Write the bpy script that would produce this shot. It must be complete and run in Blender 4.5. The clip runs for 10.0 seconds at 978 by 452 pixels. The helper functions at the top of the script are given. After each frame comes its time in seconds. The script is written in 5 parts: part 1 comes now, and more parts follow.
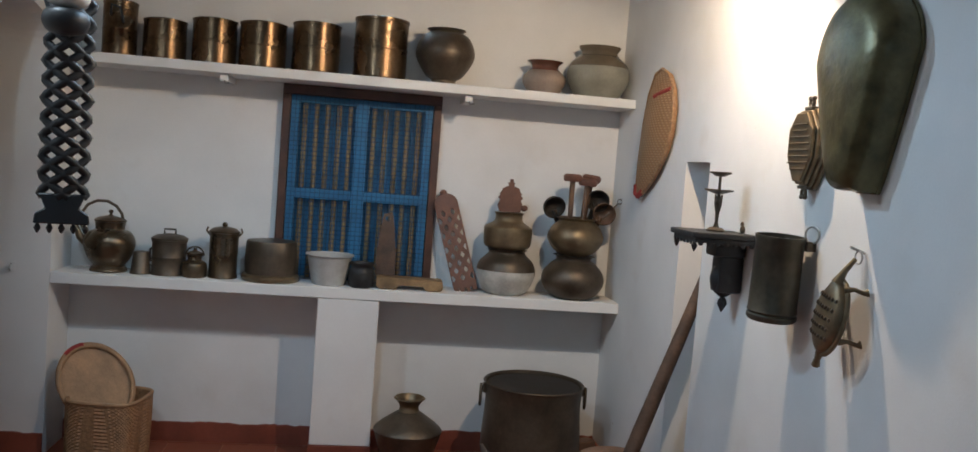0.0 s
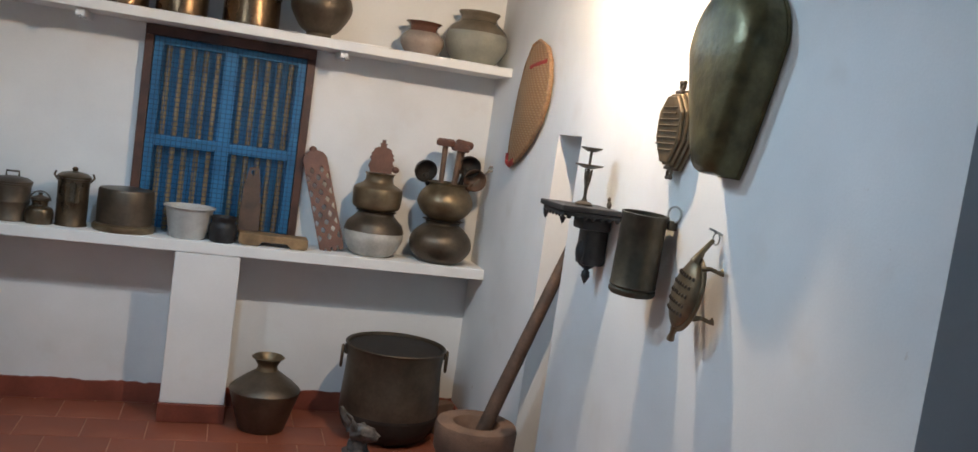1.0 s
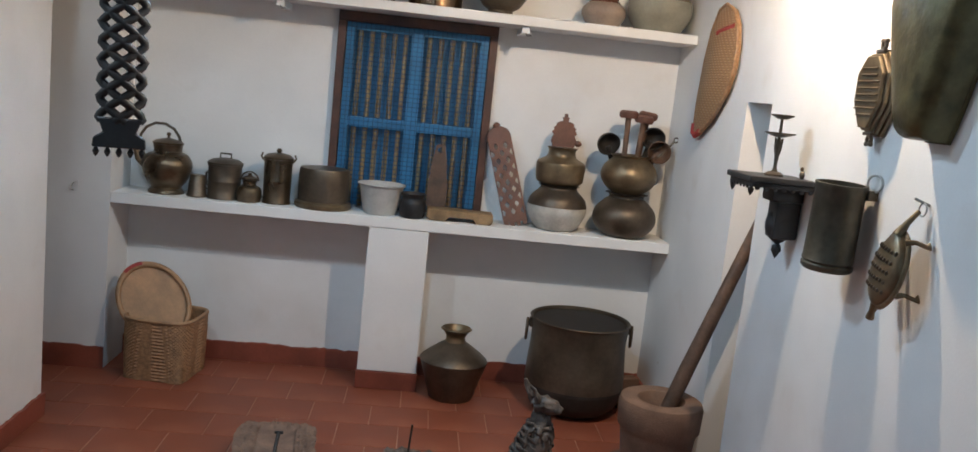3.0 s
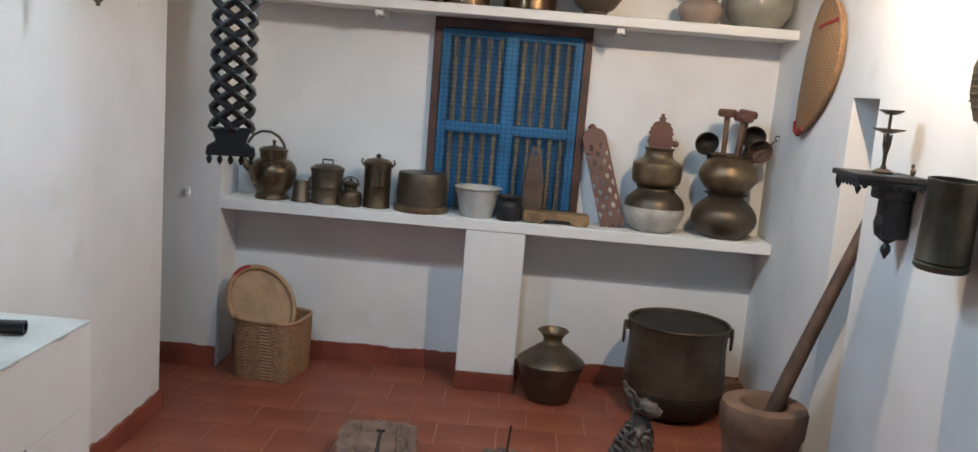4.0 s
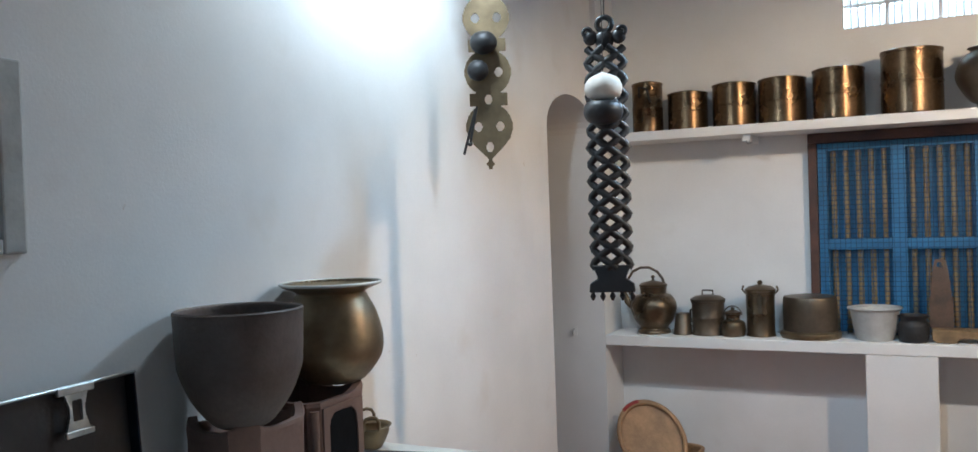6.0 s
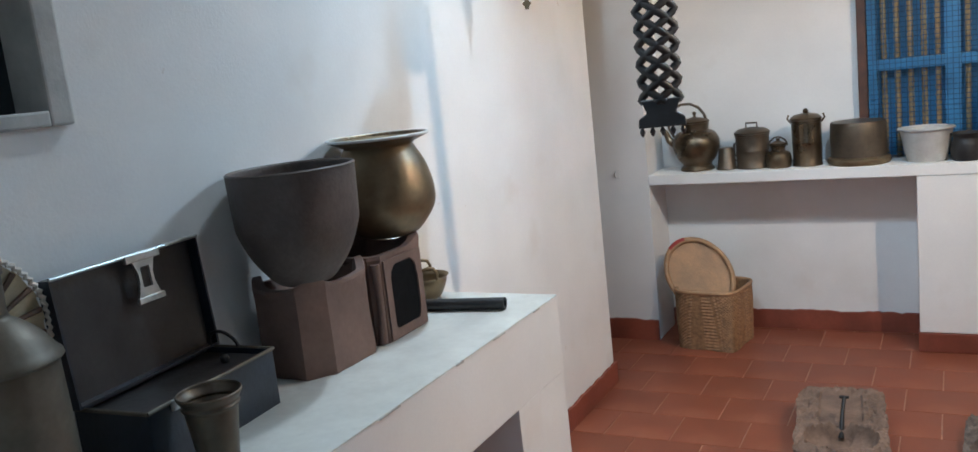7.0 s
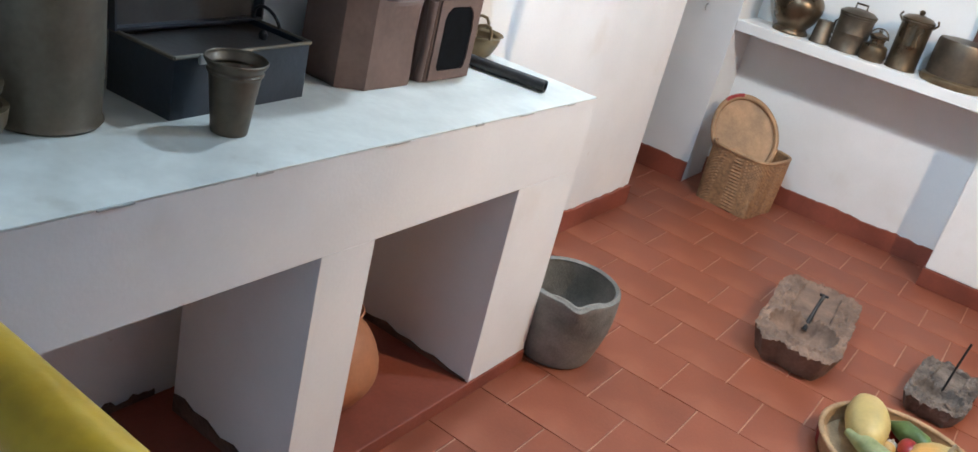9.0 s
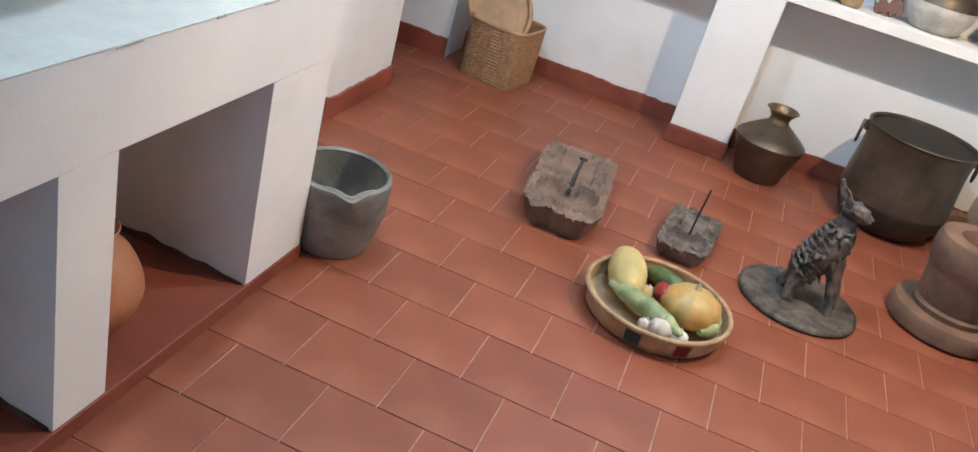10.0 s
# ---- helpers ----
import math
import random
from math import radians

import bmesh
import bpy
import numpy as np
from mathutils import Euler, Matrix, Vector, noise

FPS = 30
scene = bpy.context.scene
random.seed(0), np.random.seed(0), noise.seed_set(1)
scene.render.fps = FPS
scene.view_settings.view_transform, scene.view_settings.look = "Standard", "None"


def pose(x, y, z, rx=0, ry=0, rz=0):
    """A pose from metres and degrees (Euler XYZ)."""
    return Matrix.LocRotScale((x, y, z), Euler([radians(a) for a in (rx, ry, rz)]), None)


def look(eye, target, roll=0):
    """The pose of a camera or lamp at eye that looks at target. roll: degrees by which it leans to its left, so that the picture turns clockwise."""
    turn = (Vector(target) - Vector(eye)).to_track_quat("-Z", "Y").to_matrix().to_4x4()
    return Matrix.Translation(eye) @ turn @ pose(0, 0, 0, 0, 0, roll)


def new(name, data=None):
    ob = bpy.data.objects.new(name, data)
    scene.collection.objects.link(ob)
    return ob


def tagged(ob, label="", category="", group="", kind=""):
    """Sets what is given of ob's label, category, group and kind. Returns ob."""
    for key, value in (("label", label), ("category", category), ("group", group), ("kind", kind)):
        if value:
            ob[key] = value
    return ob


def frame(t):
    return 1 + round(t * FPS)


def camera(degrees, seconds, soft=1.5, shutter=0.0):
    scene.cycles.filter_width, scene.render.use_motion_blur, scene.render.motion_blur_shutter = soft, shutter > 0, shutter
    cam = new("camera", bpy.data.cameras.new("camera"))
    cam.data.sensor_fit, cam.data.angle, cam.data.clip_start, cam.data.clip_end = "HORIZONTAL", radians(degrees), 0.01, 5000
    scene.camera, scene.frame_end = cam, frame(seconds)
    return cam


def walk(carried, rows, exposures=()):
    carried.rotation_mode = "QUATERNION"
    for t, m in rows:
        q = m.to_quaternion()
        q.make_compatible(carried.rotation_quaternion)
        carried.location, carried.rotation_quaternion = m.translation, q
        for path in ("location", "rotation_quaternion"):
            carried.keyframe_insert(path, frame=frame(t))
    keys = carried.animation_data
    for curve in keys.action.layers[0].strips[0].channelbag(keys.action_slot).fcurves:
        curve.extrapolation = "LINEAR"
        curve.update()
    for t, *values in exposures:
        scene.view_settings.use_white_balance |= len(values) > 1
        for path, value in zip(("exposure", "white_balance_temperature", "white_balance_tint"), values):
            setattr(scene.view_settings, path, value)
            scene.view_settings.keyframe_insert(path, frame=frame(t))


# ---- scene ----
cam = camera(58.1, 10.0)
PATH = [
    (0, (-0.108, -0.122, 1.276), (0.161, 1.856, 1.143), 4.4),
    (0.5, (-0.134, -0.116, 1.285), (0.282, 1.832, 1.102), 7.5),
    (1, (-0.124, -0.109, 1.289), (0.449, 1.798, 1.099), 8.1),
    (1.5, (-0.137, -0.097, 1.287), (0.444, 1.806, 1.091), 8.1),
    (2, (-0.122, -0.107, 1.284), (0.304, 1.833, 1.045), 7.0),
    (2.5, (-0.101, -0.103, 1.29), (0.163, 1.858, 1.003), 6.4),
    (4, (-0.112, -0.118, 1.29), (-0.161, 1.857, 0.976), 4.7),
    (4.5, (-0.106, -0.134, 1.298), (-0.372, 1.822, 0.979), 2.8),
    (5, (-0.102, -0.147, 1.283), (-0.658, 1.761, 1.059), -0.1),
    (5.2, (-0.095, -0.164, 1.28), (-0.742, 1.727, 1.216), -0.5),
    (6.3, (-0.109, -0.136, 1.284), (-1.02, 1.644, 1.244), -2.5),
    (6.5, (-0.115, -0.131, 1.284), (-1.027, 1.646, 1.167), -3.8),
    (7, (-0.16, -0.138, 1.258), (-1.1, 1.592, 0.91), -6.3),
    (7.5, (-0.146, -0.148, 1.261), (-1.218, 1.477, 0.8), -5.4),
    (7.7, (-0.131, -0.144, 1.265), (-1.214, 1.449, 0.729), -3.3),
    (8, (-0.142, -0.144, 1.255), (-1.211, 1.439, 0.662), 0.6),
    (8.5, (-0.133, -0.14, 1.252), (-1.154, 1.411, 0.509), 11.0),
    (8.9, (-0.139, -0.138, 1.244), (-1.059, 1.437, 0.423), 14.0),
    (9, (-0.136, -0.134, 1.246), (-1.048, 1.444, 0.422), 14.4),
    (9.5, (-0.124, -0.13, 1.248), (-0.758, 1.535, 0.339), 19.4),
    (10, (-0.127, -0.113, 1.259), (-0.505, 1.612, 0.321), 16.4),
]
walk(cam, [(t, look(eye, target, roll)) for t, eye, target, roll in PATH],
     [(t, stops, 5900, 10) for t, stops in ((0.0, -0.74), (1.0, -0.38), (2.5, -0.36), (4.5, -0.22), (5.0, -0.14), (6.5, -0.24), (7.0, 0.05), (7.5, 0.30), (8.5, 0.56), (10.0, 0.68))])

# ---- light ----
world = bpy.data.worlds.new("world")
scene.world = world
world.use_nodes = True
_wn = world.node_tree.nodes
_sky = _wn.new("ShaderNodeTexSky")
_sky.sky_type = "NISHITA"
_sky.sun_disc = False
_sky.sun_elevation = radians(40)
_sky.sun_rotation = radians(20)
world.node_tree.links.new(_sky.outputs[0], _wn["Background"].inputs[0])
_wn["Background"].inputs[1].default_value = 0.10


def spot_lamp(name, eye, target, watts, colour, size, blend, radius):
    d = bpy.data.lights.new(name, "SPOT")
    d.energy, d.color, d.spot_size, d.spot_blend, d.shadow_soft_size = watts, colour, radians(size), blend, radius
    ob = new(name, d)
    ob.matrix_world = look(eye, target)
    return ob


def area_lamp(name, eye, target, watts, colour, sx, sy):
    d = bpy.data.lights.new(name, "AREA")
    d.energy, d.color, d.shape, d.size, d.size_y = watts, colour, "RECTANGLE", sx, sy
    ob = new(name, d)
    ob.matrix_world = look(eye, target)
    return ob


# ceiling spot by the right wall, cool lamp over the hearth, daylight in the grille over the window
spot_lamp("warm_track_spot", (0.70, 2.09, 2.02), (0.35, 3.00, 0.0), 80, (1.0, 0.73, 0.46), 152, 0.32, 0.018)
spot_lamp("cool_track_spot", (-1.08, 1.78, 2.19), (-0.80, 1.85, 0.0), 41, (0.80, 0.94, 1.0), 170, 0.5, 0.05)
spot_lamp("cool_middle_spot", (-0.22, 2.13, 1.98), (0.12, 2.05, 0.0), 36, (0.56, 0.80, 1.0), 166, 0.45, 0.018)
area_lamp("daylight_in_grille", (-0.09, 3.86, 2.15), (0.3, 1.9, 1.3), 36, (0.48, 0.76, 1.0), 0.50, 0.30)
# unseen cool fill added behind the barrier, before the closed rear wall
area_lamp("entrance_fill", (-0.2, -1.75, 1.3), (-0.1, 2.0, 1.0), 6, (0.50, 0.77, 1.0), 1.1, 1.9)


# ---- materials ----
def mat(name, col, rough=0.6, metal=0.0, vary=0.25, scale=8.0, fine=90.0, bump=0.15, bumpd=0.004, rvary=0.15, tint=None, spec=0.5, per_object=0.0):
    m = bpy.data.materials.new(name)
    m.use_nodes = True
    n, l = m.node_tree.nodes, m.node_tree.links
    b = n["Principled BSDF"]
    b.inputs["Metallic"].default_value = metal
    b.inputs["Specular IOR Level"].default_value = spec
    tc = n.new("ShaderNodeTexCoord")
    n1, n2 = n.new("ShaderNodeTexNoise"), n.new("ShaderNodeTexNoise")
    for q, s, d in ((n1, scale, 5), (n2, fine, 3)):
        q.inputs["Scale"].default_value, q.inputs["Detail"].default_value = s, d
        l.new(tc.outputs["Object"], q.inputs["Vector"])
    r = n.new("ShaderNodeValToRGB")
    lo = tint or tuple(c * (1 - 1.6 * vary) for c in col)
    r.color_ramp.elements[0].position, r.color_ramp.elements[1].position = 0.3, 0.68
    r.color_ramp.elements[0].color, r.color_ramp.elements[1].color = (*lo, 1), (*[min(1, c * (1 + 0.5 * vary)) for c in col], 1)
    l.new(n1.outputs["Fac"], r.inputs["Fac"])
    out = r.outputs["Color"]
    mx = n.new("ShaderNodeMixRGB")
    mx.blend_type = "MULTIPLY"
    mx.inputs["Fac"].default_value = min(1.0, vary * 1.2)
    l.new(out, mx.inputs[1])
    l.new(n2.outputs["Fac"], mx.inputs[2])
    gain = n.new("ShaderNodeMixRGB")
    gain.blend_type = "MULTIPLY"
    gain.inputs["Fac"].default_value = 1.0
    g = 1 / (1 - 0.5 * min(1.0, vary * 1.2))
    gain.inputs[2].default_value = (g, g, g, 1)
    l.new(mx.outputs[0], gain.inputs[1])
    out = gain.outputs[0]
    if per_object:
        oi, hs = n.new("ShaderNodeObjectInfo"), n.new("ShaderNodeHueSaturation")
        mr = n.new("ShaderNodeMapRange")
        mr.inputs["To Min"].default_value, mr.inputs["To Max"].default_value = 1 - per_object, 1 + per_object
        l.new(oi.outputs["Random"], mr.inputs["Value"])
        l.new(mr.outputs["Result"], hs.inputs["Value"])
        l.new(out, hs.inputs["Color"])
        out = hs.outputs["Color"]
    l.new(out, b.inputs["Base Color"])
    rr = n.new("ShaderNodeMapRange")
    rr.inputs["To Min"].default_value, rr.inputs["To Max"].default_value = max(0.03, rough - rvary), min(1, rough + rvary)
    l.new(n1.outputs["Fac"], rr.inputs["Value"])
    l.new(rr.outputs["Result"], b.inputs["Roughness"])
    if bump:
        bp, add = n.new("ShaderNodeBump"), n.new("ShaderNodeMath")
        add.operation = "ADD"
        l.new(n1.outputs["Fac"], add.inputs[0])
        l.new(n2.outputs["Fac"], add.inputs[1])
        bp.inputs["Strength"].default_value, bp.inputs["Distance"].default_value = bump, bumpd
        l.new(add.outputs[0], bp.inputs["Height"])
        l.new(bp.outputs[0], b.inputs["Normal"])
    return m


def weave_mat(name, c1, c2, sx, sy, rough=0.6, bump=0.6):
    """Woven cane: crossed waves at the strands' pitch, in object space."""
    m = mat(name, c1, rough, vary=0.2, scale=14, bump=0)
    n, l = m.node_tree.nodes, m.node_tree.links
    b = n["Principled BSDF"]
    tc = n["Texture Coordinate"]
    ws = []
    for d, s in (("DIAGONAL", sx), ("Z", sy)):
        w = n.new("ShaderNodeTexWave")
        w.bands_direction = d
        w.inputs["Scale"].default_value, w.inputs["Distortion"].default_value = s, 0.6
        l.new(tc.outputs["Object"], w.inputs["Vector"])
        ws.append(w)
    mu = n.new("ShaderNodeMath")
    mu.operation = "MULTIPLY"
    l.new(ws[0].outputs["Fac"], mu.inputs[0])
    l.new(ws[1].outputs["Fac"], mu.inputs[1])
    mix = n.new("ShaderNodeMixRGB")
    mix.inputs[1].default_value, mix.inputs[2].default_value = (*c2, 1), (*c1, 1)
    mr = n.new("ShaderNodeMapRange")
    mr.inputs["To Min"].default_value = 0.25
    l.new(mu.outputs[0], mr.inputs["Value"])
    l.new(mr.outputs["Result"], mix.inputs["Fac"])
    l.new(mix.outputs[0], b.inputs["Base Color"])
    bp = n.new("ShaderNodeBump")
    bp.inputs["Strength"].default_value, bp.inputs["Distance"].default_value = bump, 0.004
    l.new(mu.outputs[0], bp.inputs["Height"])
    l.new(bp.outputs[0], b.inputs["Normal"])
    return m


M_WALL = mat("whitewash", (0.78, 0.775, 0.76), 0.85, vary=0.05, scale=3.0, fine=160, bump=0.12, bumpd=0.003, rvary=0.08, spec=0.25)


def soil(m, colour, scale, lo, hi, amount):
    """Mixes sparse smudges of another colour into a material's base colour."""
    n, l = m.node_tree.nodes, m.node_tree.links
    b = n["Principled BSDF"]
    src = b.inputs["Base Color"].links[0].from_socket
    t, r, mr, mx = n.new("ShaderNodeTexNoise"), n.new("ShaderNodeMapRange"), n.new("ShaderNodeMath"), n.new("ShaderNodeMixRGB")
    t.inputs["Scale"].default_value, t.inputs["Detail"].default_value = scale, 8
    l.new(n["Texture Coordinate"].outputs["Object"], t.inputs["Vector"])
    r.inputs["From Min"].default_value, r.inputs["From Max"].default_value = lo, hi
    l.new(t.outputs["Fac"], r.inputs["Value"])
    mr.operation = "MULTIPLY"
    mr.inputs[1].default_value = amount
    l.new(r.outputs["Result"], mr.inputs[0])
    l.new(mr.outputs[0], mx.inputs["Fac"])
    l.new(src, mx.inputs[1])
    mx.inputs[2].default_value = (*colour, 1)
    l.new(mx.outputs[0], b.inputs["Base Color"])


soil(M_WALL, (0.58, 0.54, 0.47), 1.6, 0.56, 0.74, 0.35)
soil(M_WALL, (0.57, 0.50, 0.42), 5.0, 0.62, 0.78, 0.28)
soil(M_WALL, (0.42, 0.30, 0.20), 24.0, 0.735, 0.80, 0.5)
M_CEIL = mat("ceiling_paint", (0.75, 0.75, 0.73), 0.9, vary=0.04, scale=2.0)
M_RED = mat("red_oxide", (0.25, 0.066, 0.038), 0.5, vary=0.22, scale=5.0, bump=0.2)
M_TILE = mat("clay_tile", (0.255, 0.076, 0.040), 0.46, vary=0.11, scale=5.0, fine=110, bump=0.15, bumpd=0.002, rvary=0.12, spec=0.35, per_object=0.07)
soil(M_TILE, (0.40, 0.17, 0.10), 3.2, 0.54, 0.74, 0.35)
M_JOINT = mat("tile_joint", (0.47, 0.25, 0.17), 0.8, vary=0.2, scale=30)
M_HEARTH = mat("hearth_top", (0.60, 0.62, 0.59), 0.42, vary=0.13, scale=9, fine=60, bump=0.1)
M_BRASS = mat("aged_brass", (0.215, 0.158, 0.092), 0.40, 0.65, vary=0.3, scale=9, fine=60, bump=0.12, bumpd=0.002)
soil(M_HEARTH, (0.36, 0.36, 0.33), 14.0, 0.62, 0.74, 0.5)
M_BRASS_D = mat("dark_bronze", (0.125, 0.096, 0.068), 0.42, 0.6, vary=0.3, scale=8, fine=70, bump=0.12, bumpd=0.002)
M_BRASS_O = mat("olive_bronze", (0.135, 0.112, 0.050), 0.36, 0.5, vary=0.3, scale=18, fine=60, bump=0.3, bumpd=0.004)
M_KETTLE = mat("polished_dark_brass", (0.150, 0.110, 0.070), 0.30, 0.8, vary=0.3, scale=9, fine=60, bump=0.1, bumpd=0.002)
M_COPPER = mat("copper_drum", (0.140, 0.090, 0.050), 0.28, 0.9, vary=0.35, scale=10, fine=80, bump=0.1)
M_IRON = mat("black_iron", (0.035, 0.035, 0.037), 0.5, 0.5, vary=0.3, scale=20)
M_CYL = mat("grey_bronze", (0.115, 0.10, 0.072), 0.45, 0.7, vary=0.3, scale=9, fine=70, bump=0.1)
M_TIN = mat("tarnished_tin", (0.135, 0.112, 0.082), 0.5, 0.4, vary=0.3, scale=7, bump=0.1)
M_STEEL = mat("worn_steel", (0.50, 0.50, 0.48), 0.35, 0.9, vary=0.2, scale=30)
M_ALU = mat("dull_aluminium", (0.52, 0.52, 0.50), 0.5, 0.3, vary=0.15, scale=12)
M_LIME = mat("lime_coat", (0.52, 0.50, 0.45), 0.8, vary=0.25, scale=14, fine=80)
M_CLAY = mat("stove_clay", (0.155, 0.096, 0.078), 0.7, vary=0.25, scale=7, bump=0.25, bumpd=0.003)
M_CLAY_D = mat("smoked_clay", (0.115, 0.088, 0.076), 0.6, vary=0.3, scale=7, bump=0.3)
M_TERRA = mat("terracotta", (0.42, 0.17, 0.075), 0.6, vary=0.2, scale=8)
M_STONE = mat("granite", (0.235, 0.222, 0.198), 0.8, vary=0.35, scale=10, fine=180, bump=0.5, bumpd=0.004)
M_SAND = mat("sandstone", (0.20, 0.118, 0.078), 0.85, vary=0.25, scale=9, fine=150, bump=0.5, bumpd=0.004)
M_CERAMIC = mat("grey_stoneware", (0.27, 0.26, 0.21), 0.12, vary=0.18, scale=7, bump=0.05)
M_CERAMIC_P = mat("buff_stoneware", (0.30, 0.235, 0.19), 0.12, vary=0.18, scale=7, bump=0.05)
M_CERAMIC_S = mat("olive_glaze", (0.145, 0.115, 0.078), 0.14, vary=0.2, scale=8, bump=0.05)
M_CERAMIC_B = mat("brown_glaze", (0.15, 0.06, 0.038), 0.15, vary=0.25, scale=8, bump=0.05)
M_WOOD = mat("old_wood", (0.15, 0.082, 0.047), 0.6, vary=0.35, scale=9, fine=70, bump=0.4)
M_WOOD_R = mat("red_brown_wood", (0.16, 0.072, 0.048), 0.6, vary=0.3, scale=10, bump=0.4)
M_WOOD_K = mat("black_wood", (0.022, 0.021, 0.022), 0.45, vary=0.3, scale=14)
M_WOOD_F = mat("frame_wood", (0.082, 0.035, 0.022), 0.55, vary=0.3, scale=12)
M_BLUE = mat("blue_paint", (0.035, 0.18, 0.37), 0.5, vary=0.2, scale=12)
M_MESH = mat("blue_wire", (0.018, 0.07, 0.15), 0.5, 0.2, vary=0.2, scale=20, bump=0)
# low light of the room behind the window, put into the colour
M_DARK = mat("dim_room", (0.05, 0.055, 0.06), 0.9, vary=0.2, scale=3)
# near-black colour in place of the dark inside of the left window
M_WIN_DARK = mat("window_dark", (0.035, 0.045, 0.05), 0.15, vary=0.3, scale=5, bump=0)
M_FRAME = mat("grey_frame", (0.42, 0.42, 0.40), 0.7, vary=0.15, scale=12)
# blue-black tone that holds the shade of the doorway
M_DOOR_DARK = mat("doorway_dark", (0.055, 0.085, 0.105), 0.6, vary=0.2, scale=6)
M_RAIL = mat("gold_rail", (0.62, 0.38, 0.02), 0.35, 0.1, vary=0.2, scale=10)
M_CANE = mat("woven_cane", (0.37, 0.205, 0.100), 0.65, vary=0.26, scale=60, fine=140, bump=0.5)
M_CANE_L = mat("smooth_cane", (0.42, 0.245, 0.125), 0.6, vary=0.2, scale=18, fine=140, bump=0.3)
M_REDCLOTH = mat("red_strip", (0.34, 0.035, 0.03), 0.7, vary=0.2, scale=20)
M_PALM = mat("dry_palm", (0.50, 0.42, 0.28), 0.7, vary=0.2, scale=20)
M_PESTLE = mat("dark_worn_wood", (0.105, 0.062, 0.040), 0.6, vary=0.4, scale=14, fine=90, bump=0.4)
# black that paints the shade inside the stove's opening
M_MOUTH = mat("mouth_black", (0.006, 0.006, 0.007), 0.95, vary=0.3, scale=30, spec=0.1)
M_MUD = mat("grinding_stone", (0.215, 0.140, 0.103), 0.85, vary=0.28, scale=14, fine=110, bump=0.5, bumpd=0.006)
M_CARVE = mat("carved_dark_wood", (0.115, 0.095, 0.082), 0.5, vary=0.5, scale=30, bump=0.6)
M_CREAM = mat("cream_gourd", (0.62, 0.50, 0.20), 0.4, vary=0.15, scale=10)
M_GREEN = mat("green_gourd", (0.12, 0.20, 0.06), 0.45, vary=0.3, scale=16, bump=0.3)
M_LGREEN = mat("pale_cucumber", (0.38, 0.42, 0.22), 0.4, vary=0.25, scale=25, tint=(0.16, 0.22, 0.09))
M_ORANGE = mat("pumpkin_skin", (0.56, 0.29, 0.07), 0.45, vary=0.2, scale=14, tint=(0.42, 0.33, 0.13))
M_CHILLI = mat("red_chilli", (0.36, 0.03, 0.03), 0.3, vary=0.2, scale=10)
M_GARLIC = mat("garlic_skin", (0.72, 0.66, 0.58), 0.6, vary=0.15, scale=20)
M_TRAY = mat("tray_cane", (0.46, 0.31, 0.17), 0.6, vary=0.25, scale=20, fine=130, bump=0.5)
M_TEAL = mat("teal_strip", (0.06, 0.13, 0.13), 0.6, vary=0.2, scale=20)
M_MUD_G = mat("grey_grinding_stone", (0.165, 0.132, 0.112), 0.85, vary=0.4, scale=18, fine=110, bump=0.8, bumpd=0.008)
M_BAR = mat("turned_bar_wood", (0.31, 0.215, 0.105), 0.55, vary=0.35, scale=22, bump=0.3)
M_SEAT = mat("worn_seat_wood", (0.26, 0.165, 0.08), 0.6, vary=0.35, scale=14, bump=0.4)
M_CHEST = mat("blue_black_enamel", (0.018, 0.024, 0.036), 0.34, 0.1, vary=0.3, scale=12)
M_CHEST_T = mat("worn_chest_lining", (0.034, 0.030, 0.029), 0.45, 0.1, vary=0.35, scale=9)
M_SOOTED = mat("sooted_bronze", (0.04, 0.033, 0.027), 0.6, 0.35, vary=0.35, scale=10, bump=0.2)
M_EARTH = mat("bare_earth", (0.13, 0.068, 0.046), 0.9, vary=0.4, scale=14, bump=0.7, bumpd=0.01)
M_GLOW = bpy.data.materials.new("day_sky")
M_GLOW.use_nodes = True
M_GLOW.node_tree.nodes["Principled BSDF"].inputs["Emission Color"].default_value = (0.80, 0.92, 1.0, 1)
M_GLOW.node_tree.nodes["Principled BSDF"].inputs["Emission Strength"].default_value = 1.0


# ---- mesh helpers ----
def part(name, bm, material, parent=None, label="", smooth=None):
    me = bpy.data.meshes.new(name)
    bmesh.ops.recalc_face_normals(bm, faces=bm.faces[:])
    bm.to_mesh(me)
    bm.free()
    me.materials.append(material)
    if smooth is not None:
        me.polygons.foreach_set("use_smooth", [True] * len(me.polygons))
        me.set_sharp_from_angle(angle=radians(smooth))
    ob = new(name, me)
    if parent:
        ob.parent = parent
    if label:
        tagged(ob, label)
    return ob


def thing(name, x, y, z, label, category, group="", rz=0.0, kind=""):
    ob = new(name)
    ob.empty_display_size = 0.05
    ob.matrix_world = pose(x, y, z, 0, 0, rz)
    return tagged(ob, label, category, group, kind)


def join(*bms):
    out = bmesh.new()
    for b in bms:
        me = bpy.data.meshes.new("tmp")
        b.to_mesh(me)
        b.free()
        out.from_mesh(me)
        bpy.data.meshes.remove(me)
    return out


def moved(bm, m):
    bm.transform(m)
    return bm


